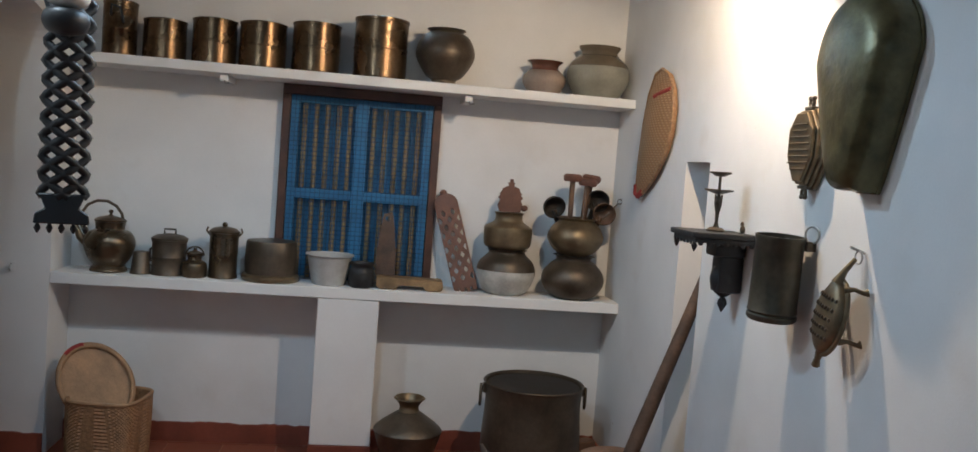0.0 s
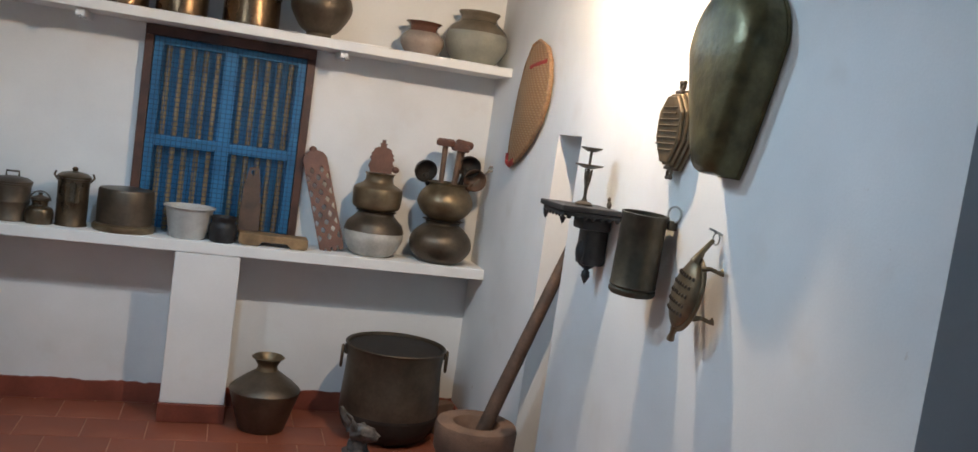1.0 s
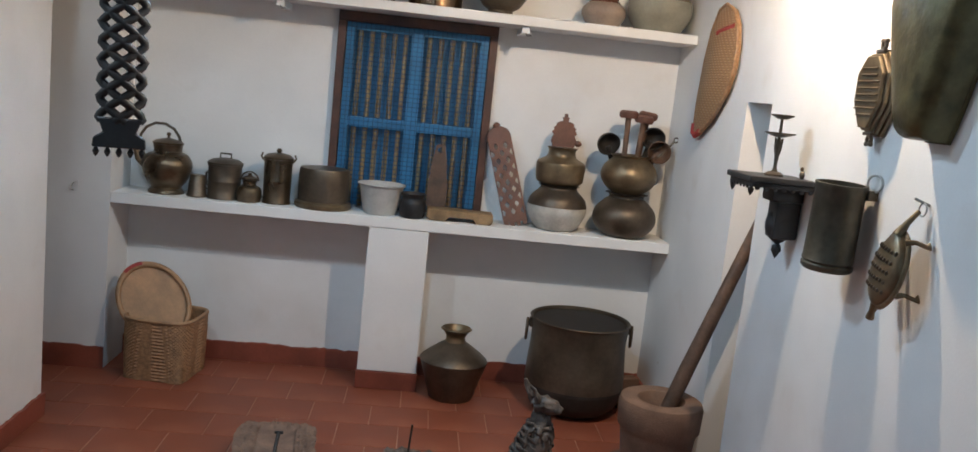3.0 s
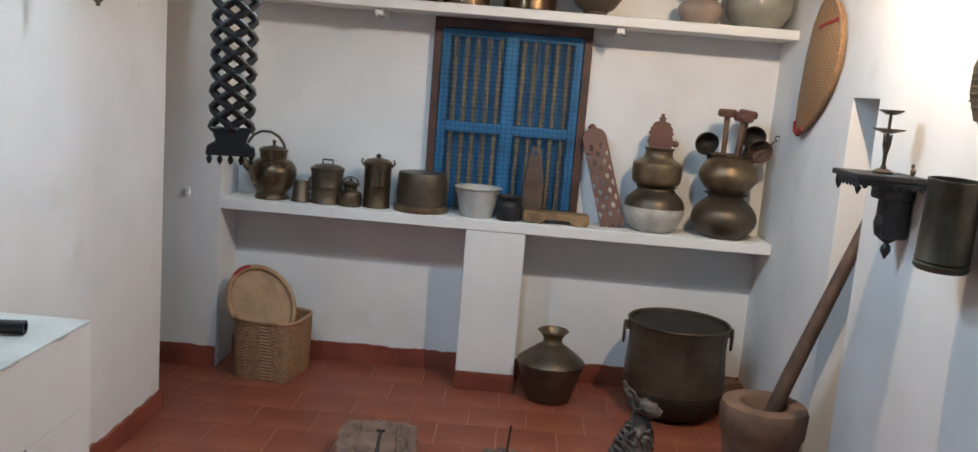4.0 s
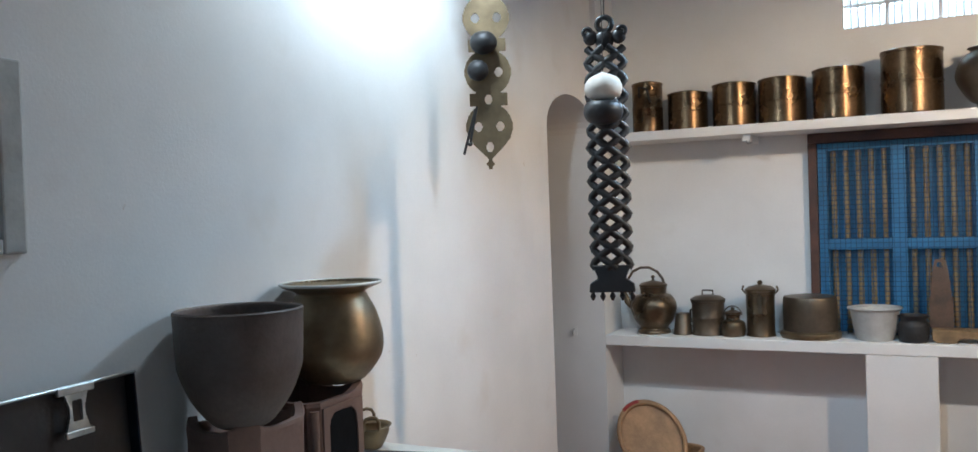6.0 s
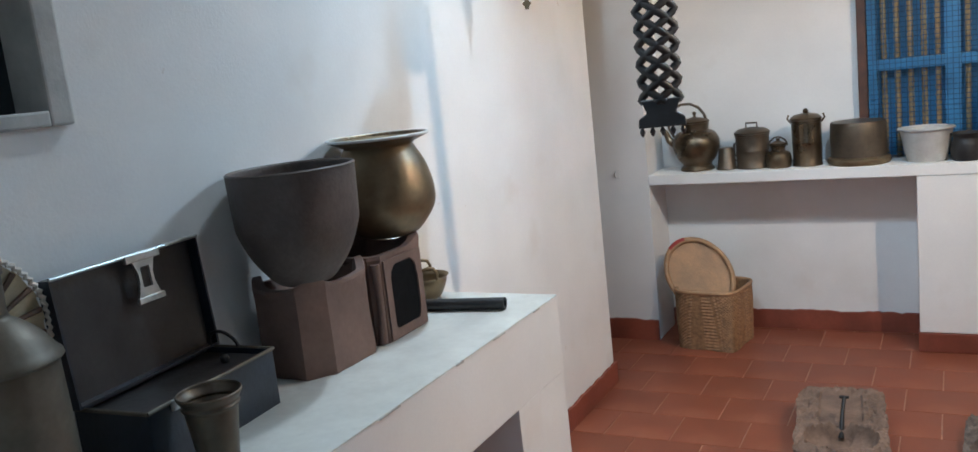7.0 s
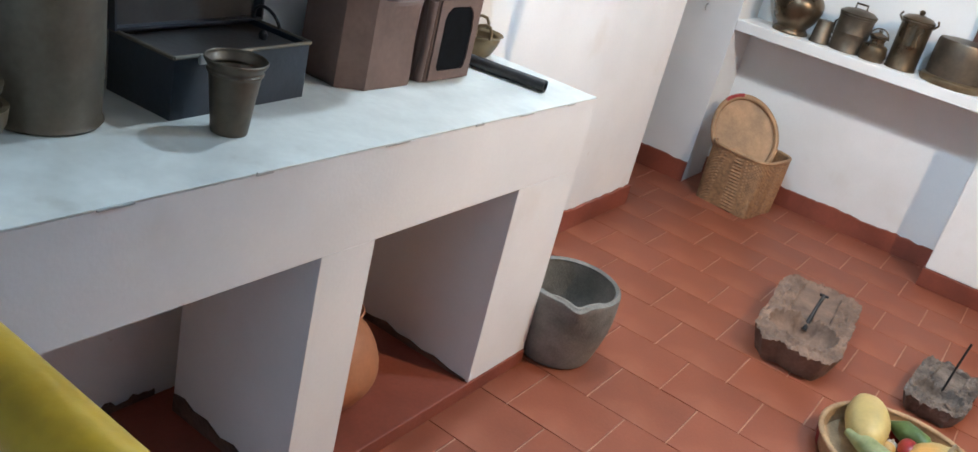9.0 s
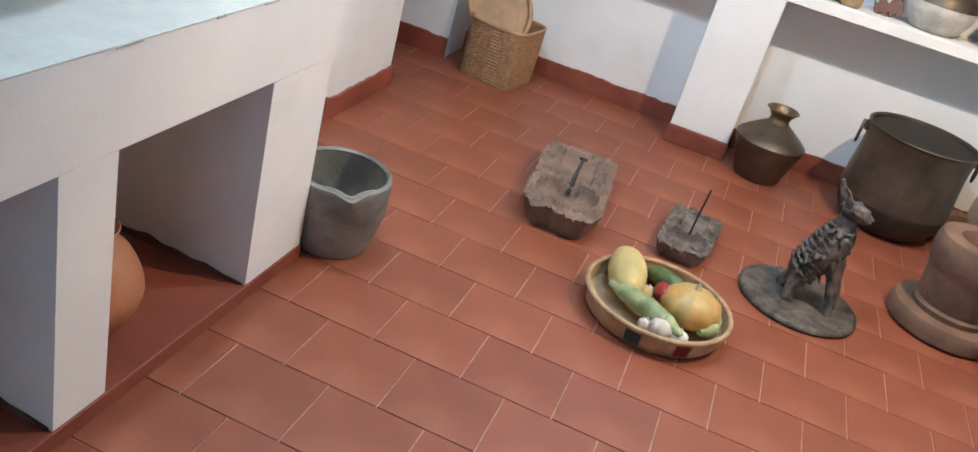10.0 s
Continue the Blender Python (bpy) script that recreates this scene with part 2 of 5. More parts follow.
def box(x0, y0, z0, x1, y1, z1, bevel=0.0):
    bm = bmesh.new()
    bmesh.ops.create_cube(bm, size=1)
    bm.transform(Matrix.Translation(((x0 + x1) / 2, (y0 + y1) / 2, (z0 + z1) / 2)) @ Matrix.Diagonal((x1 - x0, y1 - y0, z1 - z0, 1)))
    if bevel:
        bmesh.ops.bevel(bm, geom=bm.edges[:], offset=bevel, segments=2, affect="EDGES", profile=0.6)
    return bm


def lathe(profile, seg=40, wobble=0.0, seed=0):
    """Turns (radius, height) pairs about z; closes where the radius is 0."""
    bm = bmesh.new()
    rnd = random.Random(seed)
    rings = []
    ph = rnd.random() * 6
    for r, z in profile:
        if r < 1e-6:
            rings.append([bm.verts.new((0, 0, z))])
        else:
            rings.append([bm.verts.new((r * (1 + wobble * math.sin(3 * a + ph + 9 * z)) * math.cos(a), r * (1 + wobble * math.sin(2 * a + ph)) * math.sin(a), z))
                          for a in (2 * math.pi * i / seg for i in range(seg))])
    for A, B in zip(rings, rings[1:]):
        for i in range(seg):
            j = (i + 1) % seg
            if len(A) == 1 and len(B) == 1:
                continue
            if len(A) == 1:
                bm.faces.new((A[0], B[i], B[j]))
            elif len(B) == 1:
                bm.faces.new((A[i], A[j], B[0]))
            else:
                bm.faces.new((A[i], A[j], B[j], B[i]))
    return bm


def curve_profile(pts, n=5):
    """A smooth run of (r, z) through the points given."""
    p = [np.array(q, float) for q in pts]
    out = []
    for i in range(len(p) - 1):
        a, b, c, d = p[max(0, i - 1)], p[i], p[i + 1], p[min(len(p) - 1, i + 2)]
        for k in range(n):
            t = k / n
            q = 0.5 * (2 * b + (c - a) * t + (2 * a - 5 * b + 4 * c - d) * t * t + (3 * b - a - 3 * c + d) * t ** 3)
            out.append((max(0.0, float(q[0])), float(q[1])))
    out.append(tuple(float(v) for v in p[-1]))
    return out


def vessel(pts, wall=0.004, floor=0.008, n=5):
    """Outer profile from the base's centre to the rim, and back inside."""
    o = curve_profile(pts, n)
    inner = [(max(r - wall, 0.0), max(z, floor + o[0][1])) for r, z in o if z > o[0][1] + floor]
    return [(0, o[0][1])] + o + [(o[-1][0] - wall / 2, o[-1][1] + wall / 2)] + inner[::-1] + [(0, o[0][1] + floor)]


def tube(points, r, seg=10, closed=False, radii=None):
    """A round bar along points."""
    P = [Vector(p) for p in points]
    bm = bmesh.new()
    rings = []
    n = len(P)
    up = None
    for i, p in enumerate(P):
        a = P[(i - 1) % n] if closed or i else P[0]
        b = P[(i + 1) % n] if closed or i < n - 1 else P[-1]
        t = (b - a).normalized()
        if up is None:
            up = t.orthogonal().normalized()
        up = (up - t * up.dot(t)).normalized()
        s = t.cross(up)
        q = radii[i] if radii else r
        rings.append([bm.verts.new(p + (up * math.cos(w) + s * math.sin(w)) * q) for w in (2 * math.pi * k / seg for k in range(seg))])
    for A, B in zip(rings, rings[1:] + ([rings[0]] if closed else [])):
        for k in range(seg):
            bm.faces.new((A[k], A[(k + 1) % seg], B[(k + 1) % seg], B[k]))
    if not closed:
        bm.faces.new(rings[0])
        bm.faces.new(rings[-1])
    return bm


def ring_bar(R, r, m=Matrix(), seg=28, arc=(0, 360)):
    a0, a1 = radians(arc[0]), radians(arc[1])
    full = arc[1] - arc[0] >= 360
    k = seg if full else seg + 1
    pts = [(R * math.cos(a0 + (a1 - a0) * i / seg), 0, R * math.sin(a0 + (a1 - a0) * i / seg)) for i in range(k)]
    return moved(tube(pts, r, 8, full), m)


def ball(x, y, z, rx, ry, rz, sub=3, rough=0.0, freq=20, seed=0):
    bm = bmesh.new()
    bmesh.ops.create_icosphere(bm, subdivisions=sub, radius=1)
    for v in bm.verts:
        if rough:
            v.co *= 1 + rough * noise.noise(v.co * freq * 0.1 + Vector((seed, 0, 0)))
        v.co = Vector((x + v.co.x * rx, y + v.co.y * ry, z + v.co.z * rz))
    return bm


def cutout(w, h, depth, inside, cell=0.003):
    """A plate in the xz plane, w wide and h high from z = 0, kept where inside(x, z)."""
    nx, nz = int(round(w / cell)), int(round(h / cell))
    on = [[inside((i + 0.5) * cell - w / 2, (k + 0.5) * cell) for k in range(nz)] for i in range(nx)]
    verts, faces, idx = [], [], {}

    def vid(i, k, s):
        if (i, k, s) not in idx:
            idx[(i, k, s)] = len(verts)
            verts.append((i * cell - w / 2, s * depth, k * cell))
        return idx[(i, k, s)]

    for i in range(nx):
        for k in range(nz):
            if not on[i][k]:
                continue
            for s in (0, 1):
                faces.append((vid(i, k, s), vid(i + 1, k, s), vid(i + 1, k + 1, s), vid(i, k + 1, s)))
            for di, dk, a, b in ((-1, 0, (i, k), (i, k + 1)), (1, 0, (i + 1, k), (i + 1, k + 1)), (0, -1, (i, k), (i + 1, k)), (0, 1, (i, k + 1), (i + 1, k + 1))):
                p, q = i + di, k + dk
                if not (0 <= p < nx and 0 <= q < nz and on[p][q]):
                    faces.append((vid(*a, 0), vid(*b, 0), vid(*b, 1), vid(*a, 1)))
    me = bpy.data.meshes.new("tmp")
    me.from_pydata(verts, [], faces)
    bm = bmesh.new()
    bm.from_mesh(me)
    bpy.data.meshes.remove(me)
    # soften the stepped outline
    for _ in range(3):
        bmesh.ops.smooth_vert(bm, verts=bm.verts[:], factor=0.5, use_axis_x=True, use_axis_y=False, use_axis_z=True)
    return bm


def prism(pts, depth, m=Matrix(), bevel=0.0):
    """A polygon in the xz plane, thickened along y."""
    bm = bmesh.new()
    f = bm.faces.new([bm.verts.new((x, 0, z)) for x, z in pts])
    r = bmesh.ops.extrude_face_region(bm, geom=[f])
    bmesh.ops.translate(bm, verts=[v for v in r["geom"] if isinstance(v, bmesh.types.BMVert)], vec=(0, depth, 0))
    if bevel:
        bmesh.ops.bevel(bm, geom=bm.edges[:], offset=bevel, segments=1, affect="EDGES")
    return moved(bm, m)


def structure(name, bm, material, label, category):
    return tagged(part(name, bm, material), label, category, kind="structure")


# ---- the room ----
XR, XL, YB, YS, ZC = 0.969, -1.36, 3.74, 3.50, 2.60
"""Right wall, left wall, back wall, shelf front, ceiling."""

floor = structure("floor", box(-3.2, -2.0, -0.1, 2.2, 4.4, -0.0035), M_JOINT, "red clay tile floor with pale joints", "floor")
structure("ceiling", box(-3.3, -2.1, ZC, 2.3, 4.5, ZC + 0.12), M_CEIL, "plain white painted ceiling", "ceiling")

# back wall round the window and the grille over it
WX0, WX1, WZ0, WZ1 = -0.505, 0.170, 0.738, 1.562
GX0, GX1, GZ0, GZ1 = -0.354, 0.187, 1.985, 2.32
structure("wall_back", join(
    box(-1.335, YB, -0.02, WX0, YB + 0.22, ZC), box(WX1, YB, -0.02, XR + 0.3, YB + 0.22, ZC),
    box(WX0, YB, -0.02, WX1, YB + 0.22, WZ0), box(WX0, YB, WZ1, WX1, YB + 0.22, GZ0),
    box(WX0, YB, GZ0, GX0, YB + 0.22, GZ1), box(WX0, YB, GZ1, WX1, YB + 0.22, ZC),
    ), M_WALL, "whitewashed masonry back wall", "wall")
# dark-coloured sheet for the dim space behind the shutter
structure("wall_behind_window", box(-1.0, YB + 0.5, 0.0, 0.6, YB + 0.6, 1.7), M_DARK, "dark panel behind the window, dimness in its colour", "wall")
structure("backdrop", box(-1.2, YB + 0.9, 1.75, 1.0, YB + 0.92, 3.0), M_GLOW, "bright pale sky behind the grille", "backdrop")
# end wall of the side passage, flush with the shelf fronts
AX1 = -1.335
structure("wall_pier", box(-2.6, YS, -0.02, AX1, YB + 0.22, ZC), M_WALL, "whitewashed end wall of the side passage", "wall")


def arch_head(y0, y1, spring, crown):
    """Wall over a round-headed doorway, 24 cm thick."""
    n, c, h = 18, (y0 + y1) / 2, (y1 - y0) / 2
    pts = [(y0, ZC)] + [(c - h * math.cos(a), spring + (crown - spring) * math.sin(a)) for a in (math.pi * i / n for i in range(n + 1))] + [(y1, ZC)]
    return prism(pts, 0.24, Matrix.Translation((XL, 0, 0)) @ pose(0, 0, 0, 0, 0, 90))


structure("wall_arch", arch_head(2.9651, YS - 0.0005, 1.615, 1.752), M_WALL, "whitewashed wall over the arched doorway", "wall")

# right wall with a low recess, ending at the doorway
NY0, NY1, NZ = 2.615, 2.835, 1.347
structure("wall_right", join(
    box(XR, NY1, -0.02, XR + 0.34, YB, ZC), box(XR, 1.005, -0.02, XR + 0.34, NY0, ZC),
    box(XR, NY0, NZ, XR + 0.34, NY1, ZC), box(XR + 0.20, NY0, -0.02, XR + 0.34, NY1, NZ)),
    M_WALL, "whitewashed right wall with a low narrow recess", "wall")
# panel set back in the doorway; its dark colour stands for the unlit space
structure("wall_doorway", box(XR + 0.16, -2.0, -0.02, XR + 0.40, 1.004, ZC), M_DOOR_DARK, "dark panel for the unlit space past the doorway", "wall")
# left wall, its window and the passage behind its end
LY1, LWY0, LWY1, LWZ0, LWZ1 = 2.965, 0.36, 0.765, 1.245, 1.545
structure("wall_left", join(
    box(XL - 0.24, LWY1, -0.02, XL, LY1, ZC), box(XL - 0.24, 0.2, -0.02, XL, LWY0, ZC),
    box(XL - 0.24, LWY0, -0.02, XL, LWY1, LWZ0), box(XL - 0.24, LWY0, LWZ1, XL, LWY1, ZC)),
    M_WALL, "whitewashed wall behind the hearth", "wall")
structure("wall_passage", box(-2.75, -0.5, -0.02, -2.6, 3.9, ZC), M_WALL, "plain whitewashed passage wall", "wall")
structure("wall_jamb", box(-1.7, -2.0, -0.02, -0.955, 0.268, ZC), M_WALL, "whitewashed jamb beside the entrance", "wall")
structure("wall_entrance", box(-0.955, -2.1, -0.02, 1.2, -1.9, ZC), M_WALL, "plain whitewashed wall behind the entrance", "wall")

# red skirting
def ragged_band(l, h, seed, amp=0.0032, depth=0.011):
    """A painted band l long, its top edge uneven, in the xz plane."""
    rnd = random.Random(seed)
    n = max(6, int(l / 0.018))
    v = 0.0
    pts = [(0, 0), (l, 0)]
    for i in range(n, -1, -1):
        v = 0.6 * v + rnd.uniform(-amp, amp) * (2.2 if rnd.random() < 0.06 else 1)
        pts.append((l * i / n, h + v))
    return prism(pts, depth)


structure("skirting_back", join(moved(ragged_band(1.037, 0.084, 1), Matrix.Translation((-1.334, YB - 0.012, 0))), moved(ragged_band(1.012, 0.084, 2), Matrix.Translation((-0.045, YB - 0.012, 0)))), M_RED, "red oxide skirting along the back wall", "skirting")
structure("skirting_pier", moved(ragged_band(1.215, 0.092, 3), Matrix.Translation((-2.55, YS - 0.012, 0))), M_RED, "red oxide skirting on the pier", "skirting")
structure("skirting_left", join(moved(ragged_band(LY1 + 0.01 - 1.66, 0.08, 5), Matrix.Translation((XL + 0.012, 1.66, 0)) @ pose(0, 0, 0, 0, 0, 90)), box(-2.5, LY1 + 0.001, 0, XL + 0.012, LY1 + 0.012, 0.08, 0.003)), M_RED, "red oxide skirting along the left wall", "skirting")
structure("skirting_right", join(box(XR - 0.012, NY1, 0.0, XR - 0.001, YB - 0.013, 0.08, 0.003), box(XR - 0.012, 1.01, 0.0, XR - 0.001, NY0, 0.08, 0.003)), M_RED, "red oxide skirting along the right wall", "skirting")

# shelves
structure("shelf_lower", box(-1.334, YS, 0.692, XR - 0.001, YB - 0.001, 0.737, 0.004), M_WALL, "thick whitewashed masonry shelf", "shelf")
structure("shelf_upper", box(-1.334, YS, 1.566, XR - 0.001, YB - 0.001, 1.605, 0.004), M_WALL, "long whitewashed slab shelf", "shelf")
pillar = structure("shelf_pillar", join(box(-0.296, YS + 0.003, 0.078, -0.046, YB - 0.001, 0.691, 0.004)), M_WALL, "whitewashed masonry pillar under the shelf", "pillar")
part("pillar_foot", box(-0.301, YS - 0.003, 0.0, -0.041, YB - 0.013, 0.077, 0.004), M_RED, pillar, "red oxide painted foot")
for i, bx in enumerate((-0.72, 0.265)):
    b = thing("shelf_bracket", bx, YS + 0.05, 1.566, "small white metal bracket under the upper shelf", "bracket", "shelf brackets")
    part("plate", box(-0.016, -0.02, -0.028, 0.016, 0.19, -0.001, 0.002), M_WALL, b)
    part("hook", tube([(0, -0.015, -0.024), (0.006, -0.024, -0.036), (0.024, -0.026, -0.034)], 0.004, 8), M_STEEL, b)


wh = thing("wall_hook", -1.476, YS, 0.750, "small grey iron hook in the end wall", "hook")
part("plate", box(-0.014, -0.004, -0.020, 0.014, -0.0005, 0.020, 0.0015), M_WALL, wh)
part("hook", tube([(0, -0.004, 0.010), (0, -0.018, 0.006), (0, -0.022, -0.008), (0, -0.014, -0.016)], 0.003, 8), M_FRAME, wh, "", 60)


# ---- hearth counter ----
CX, CE, CT = -0.977, 1.652, 0.735
counter = structure("hearth_counter", join(
    box(XL + 0.001, 0.27, 0.552, CX, CE, CT - 0.004, 0.002),
    box(XL + 0.001, 1.408, 0.042, CX, CE, 0.552), box(-1.30, 0.823, 0.042, CX, 0.951, 0.552)), M_WALL, "whitewashed masonry hearth counter with open bays", "counter")
part("worktop", box(XL + 0.001, 0.27, CT - 0.0035, CX + 0.001, CE + 0.001, CT, 0.0015), M_HEARTH, counter, "smooth pale green-grey cement top")
for i, (wy, wl, wh) in enumerate(((0.42, 0.05, 0.003), (0.66, 0.03, 0.004), (0.93, 0.06, 0.003), (1.18, 0.025, 0.005), (1.33, 0.05, 0.003), (1.52, 0.03, 0.004))):
    part("chip", moved(ragged_band(wl, wh, 9 + i, 0.0012, 0.0025), Matrix.Translation((CX + 0.0030, wy, CT - 0.0045)) @ pose(0, 0, 0, 0, 0, 90)), M_FRAME, counter, "chipped grey edge")
part("plinth", box(XL + 0.001, 0.27, 0.0, CX + 0.004, CE + 0.004, 0.041, 0.004), M_RED, counter, "red oxide plinth")


def ragged(y0, y1, x, h, seed):
    """Bare earth left where the whitewash has flaked from the foot of the bay."""
    rnd = random.Random(seed)
    n = 44
    pts = [(y0, 0.0)] + [(y0 + (y1 - y0) * i / n, h * (0.35 + 0.9 * rnd.random() * (0.4 + 0.6 * math.sin(math.pi * i / n)))) for i in range(n + 1)] + [(y1, 0.0)]
    return prism(pts, 0.003, Matrix.Translation((x, 0, 0.042)) @ pose(0, 0, 0, 0, 0, 90))


part("flaked_foot", moved(prism([(0, 0), (0, 0.022), (0.03, 0.016), (0.06, 0.018), (0.10, 0.026), (0.14, 0.014), (0.18, 0.017), (0.22, 0.010), (0.26, 0.015), (0.31, 0.006), (0.36, 0.004), (0.36, 0)], 0.004), Matrix.Translation((-1.345, 1.403, 0.042))), M_EARTH, counter, "bare earth where the whitewash flaked")
part("flaked_foot", moved(prism([(0, 0), (0, 0.040), (0.03, 0.046), (0.06, 0.034), (0.10, 0.038), (0.14, 0.022), (0.18, 0.030), (0.22, 0.016), (0.27, 0.012), (0.31, 0.006), (0.31, 0)], 0.004), Matrix.Translation((-1.295, 0.818, 0.042))), M_EARTH, counter, "bare earth where the whitewash flaked")
part("flaked_back", ragged(0.28, 0.82, XL + 0.005, 0.028, 3), M_EARTH, counter, "bare earth along the back of the bay")


# ---- window with turned bars ----
def window_back():
    w = tagged(new("window_1"), "blue shuttered window with turned ochre bars behind wire mesh", "window", kind="structure")
    y = YB - 0.035
    for n, b in (("frame_jamb", box(WX0, y, WZ0 + 0.001, WX0 + 0.034, YB + 0.08, WZ1 - 0.04, 0.004)), ("frame_jamb", box(WX1 - 0.034, y, WZ0 + 0.001, WX1, YB + 0.08, WZ1 - 0.04, 0.004)),
                 ("frame_head", box(WX0, y, WZ1 - 0.04, WX1, YB + 0.08, WZ1 + 0.002, 0.004))):
        part(n, b, M_WOOD_F, w, "dark red-brown wooden frame")
    x0, x1, z0, z1 = WX0 + 0.036, WX1 - 0.036, WZ0 + 0.002, WZ1 - 0.042
    xm, zm = (x0 + x1) / 2, 1.105
    for n, b in (("stile", box(x0, y + 0.012, z0, x0 + 0.034, y + 0.06, z1, 0.003)), ("stile", box(x1 - 0.034, y + 0.012, z0, x1, y + 0.06, z1, 0.003)),
                 ("mullion", box(xm - 0.028, y + 0.008, z0, xm + 0.028, y + 0.06, z1, 0.003)), ("rail", box(x0 + 0.034, y + 0.010, zm - 0.022, xm - 0.028, y + 0.058, zm + 0.022, 0.003)),
                 ("rail", box(xm + 0.028, y + 0.010, zm - 0.022, x1 - 0.034, y + 0.058, zm + 0.022, 0.003)),
                 ("rail", box(x0 + 0.034, y + 0.012, z1 - 0.03, xm - 0.028, y + 0.058, z1, 0.003)), ("rail", box(xm + 0.028, y + 0.012, z1 - 0.03, x1 - 0.034, y + 0.058, z1, 0.003))):
        part(n, b, M_BLUE, w)
    prof = []
    h = 0.385
    k = 22
    for i in range(k + 1):
        z = h * i / k
        prof.append((0.0098 + 0.0038 * math.sin(i * math.pi / 2) ** 2 - 0.002 * (i % 2), z))
    bar = None
    for zb, hh in ((z0, zm - 0.022 - z0), (zm + 0.022, z1 - 0.03 - zm - 0.022)):
        for a, b in ((x0 + 0.034, xm - 0.028), (xm + 0.028, x1 - 0.034)):
            for i in range(5):
                x = a + (b - a) * (i + 0.5) / 5
                if bar is None:
                    bar = part("turned_bar", lathe([(0, 0)] + prof + [(0, h)], 10), M_BAR, w, "turned ochre wooden bar", 50)
                    o = bar
                else:
                    o = new("turned_bar", bar.data)
                    o.parent = w
                    tagged(o, "turned ochre wooden bar")
                o.location, o.scale = (x, y + 0.045, zb), (1, 1, hh / h)
    part("closed_shutter", box(x0, y + 0.075, z0, x1, y + 0.088, z1, 0.002), M_BLUE, w, "blue painted shutter closed behind the bars")
    wires = []
    t = 0.0012
    n = int((x1 - x0) / 0.0195)
    for i in range(1, n):
        x = x0 + (x1 - x0) * i / n
        wires.append(box(x - t, y + 0.003, z0, x + t, y + 0.005, z1))
    m = int((z1 - z0) / 0.0195)
    for i in range(1, m):
        z = z0 + (z1 - z0) * i / m
        wires.append(box(x0, y + 0.005, z - t, x1, y + 0.007, z + t))
    part("wire_mesh", join(*wires), M_MESH, w, "blue painted wire mesh")


window_back()

# grille over the upper shelf
gr = tagged(new("window_2"), "white masonry grille of upright slots in daylight", "grille", kind="structure")
for a, b in ((GZ0, 2.071), (2.083, 2.121), (2.133, 2.217), (2.229, GZ1)):
    for i in range(1, 20):
        x = GX0 + (GX1 - GX0) * i / 20
        wd = 0.008 if i in (6, 13) else 0.0035
        part("grille_bar", box(x - wd, YB + 0.02, a, x + wd, YB + 0.06, b), M_WALL, gr)
for z in (2.077, 2.127, 2.223):
    part("grille_rail", box(GX0, YB + 0.018, z - 0.006, GX1, YB + 0.062, z + 0.006), M_WALL, gr)

# window in the left wall
lw = tagged(new("window_3"), "grey framed window, its unlit inside a dark pane", "window", kind="structure")
for n, b in (("frame", box(XL - 0.10, LWY1 - 0.035, LWZ0, XL + 0.012, LWY1 + 0.005, LWZ1, 0.004)), ("frame", box(XL - 0.10, LWY0, LWZ0, XL + 0.012, LWY0 + 0.03, LWZ1, 0.004)),
             ("head", box(XL - 0.10, LWY0 + 0.03, LWZ1 - 0.03, XL + 0.012, LWY1 - 0.035, LWZ1, 0.004)), ("sill", box(XL - 0.10, LWY0 + 0.03, LWZ0, XL + 0.012, LWY1 - 0.035, LWZ0 + 0.024, 0.004))):
    part(n, b, M_FRAME, lw, "grey weathered frame")
# the dark inside is put into this pane's colour
part("pane", box(XL - 0.075, LWY0 + 0.03, LWZ0 + 0.024, XL - 0.068, LWY1 - 0.035, LWZ1 - 0.03), M_WIN_DARK, lw, "dark pane for the unlit inside")

# barrier
rail = thing("barrier_rail", 0, 0.10, 0.868, "yellow gilt barrier rail across the entrance", "railing")
part("bar", tube([(-0.954, 0, 0), (XR + 0.159, 0, 0)], 0.027, 20), M_RAIL, rail, "", 60)
for sx in (-0.954, XR + 0.150):
    part("collar", tube([(sx, 0, 0), (sx + 0.009, 0, 0)], 0.040, 20), M_RAIL, rail, "", 60)


# ---- vessels on the lower shelf ----
SZ = 0.737
SY = 3.615


def simple(name, x, y, z, label, category, pieces, group="", rz=0.0):
    """A thing with turned pieces: (name, profile, material)."""
    t = thing(name, x, y, z, label, category, group, rz)
    for n, pr, m, *lab in pieces:
        part(n, lathe(pr, 40, 0.004, len(n)), m, t, lab[0] if lab else "", 40)
    return t


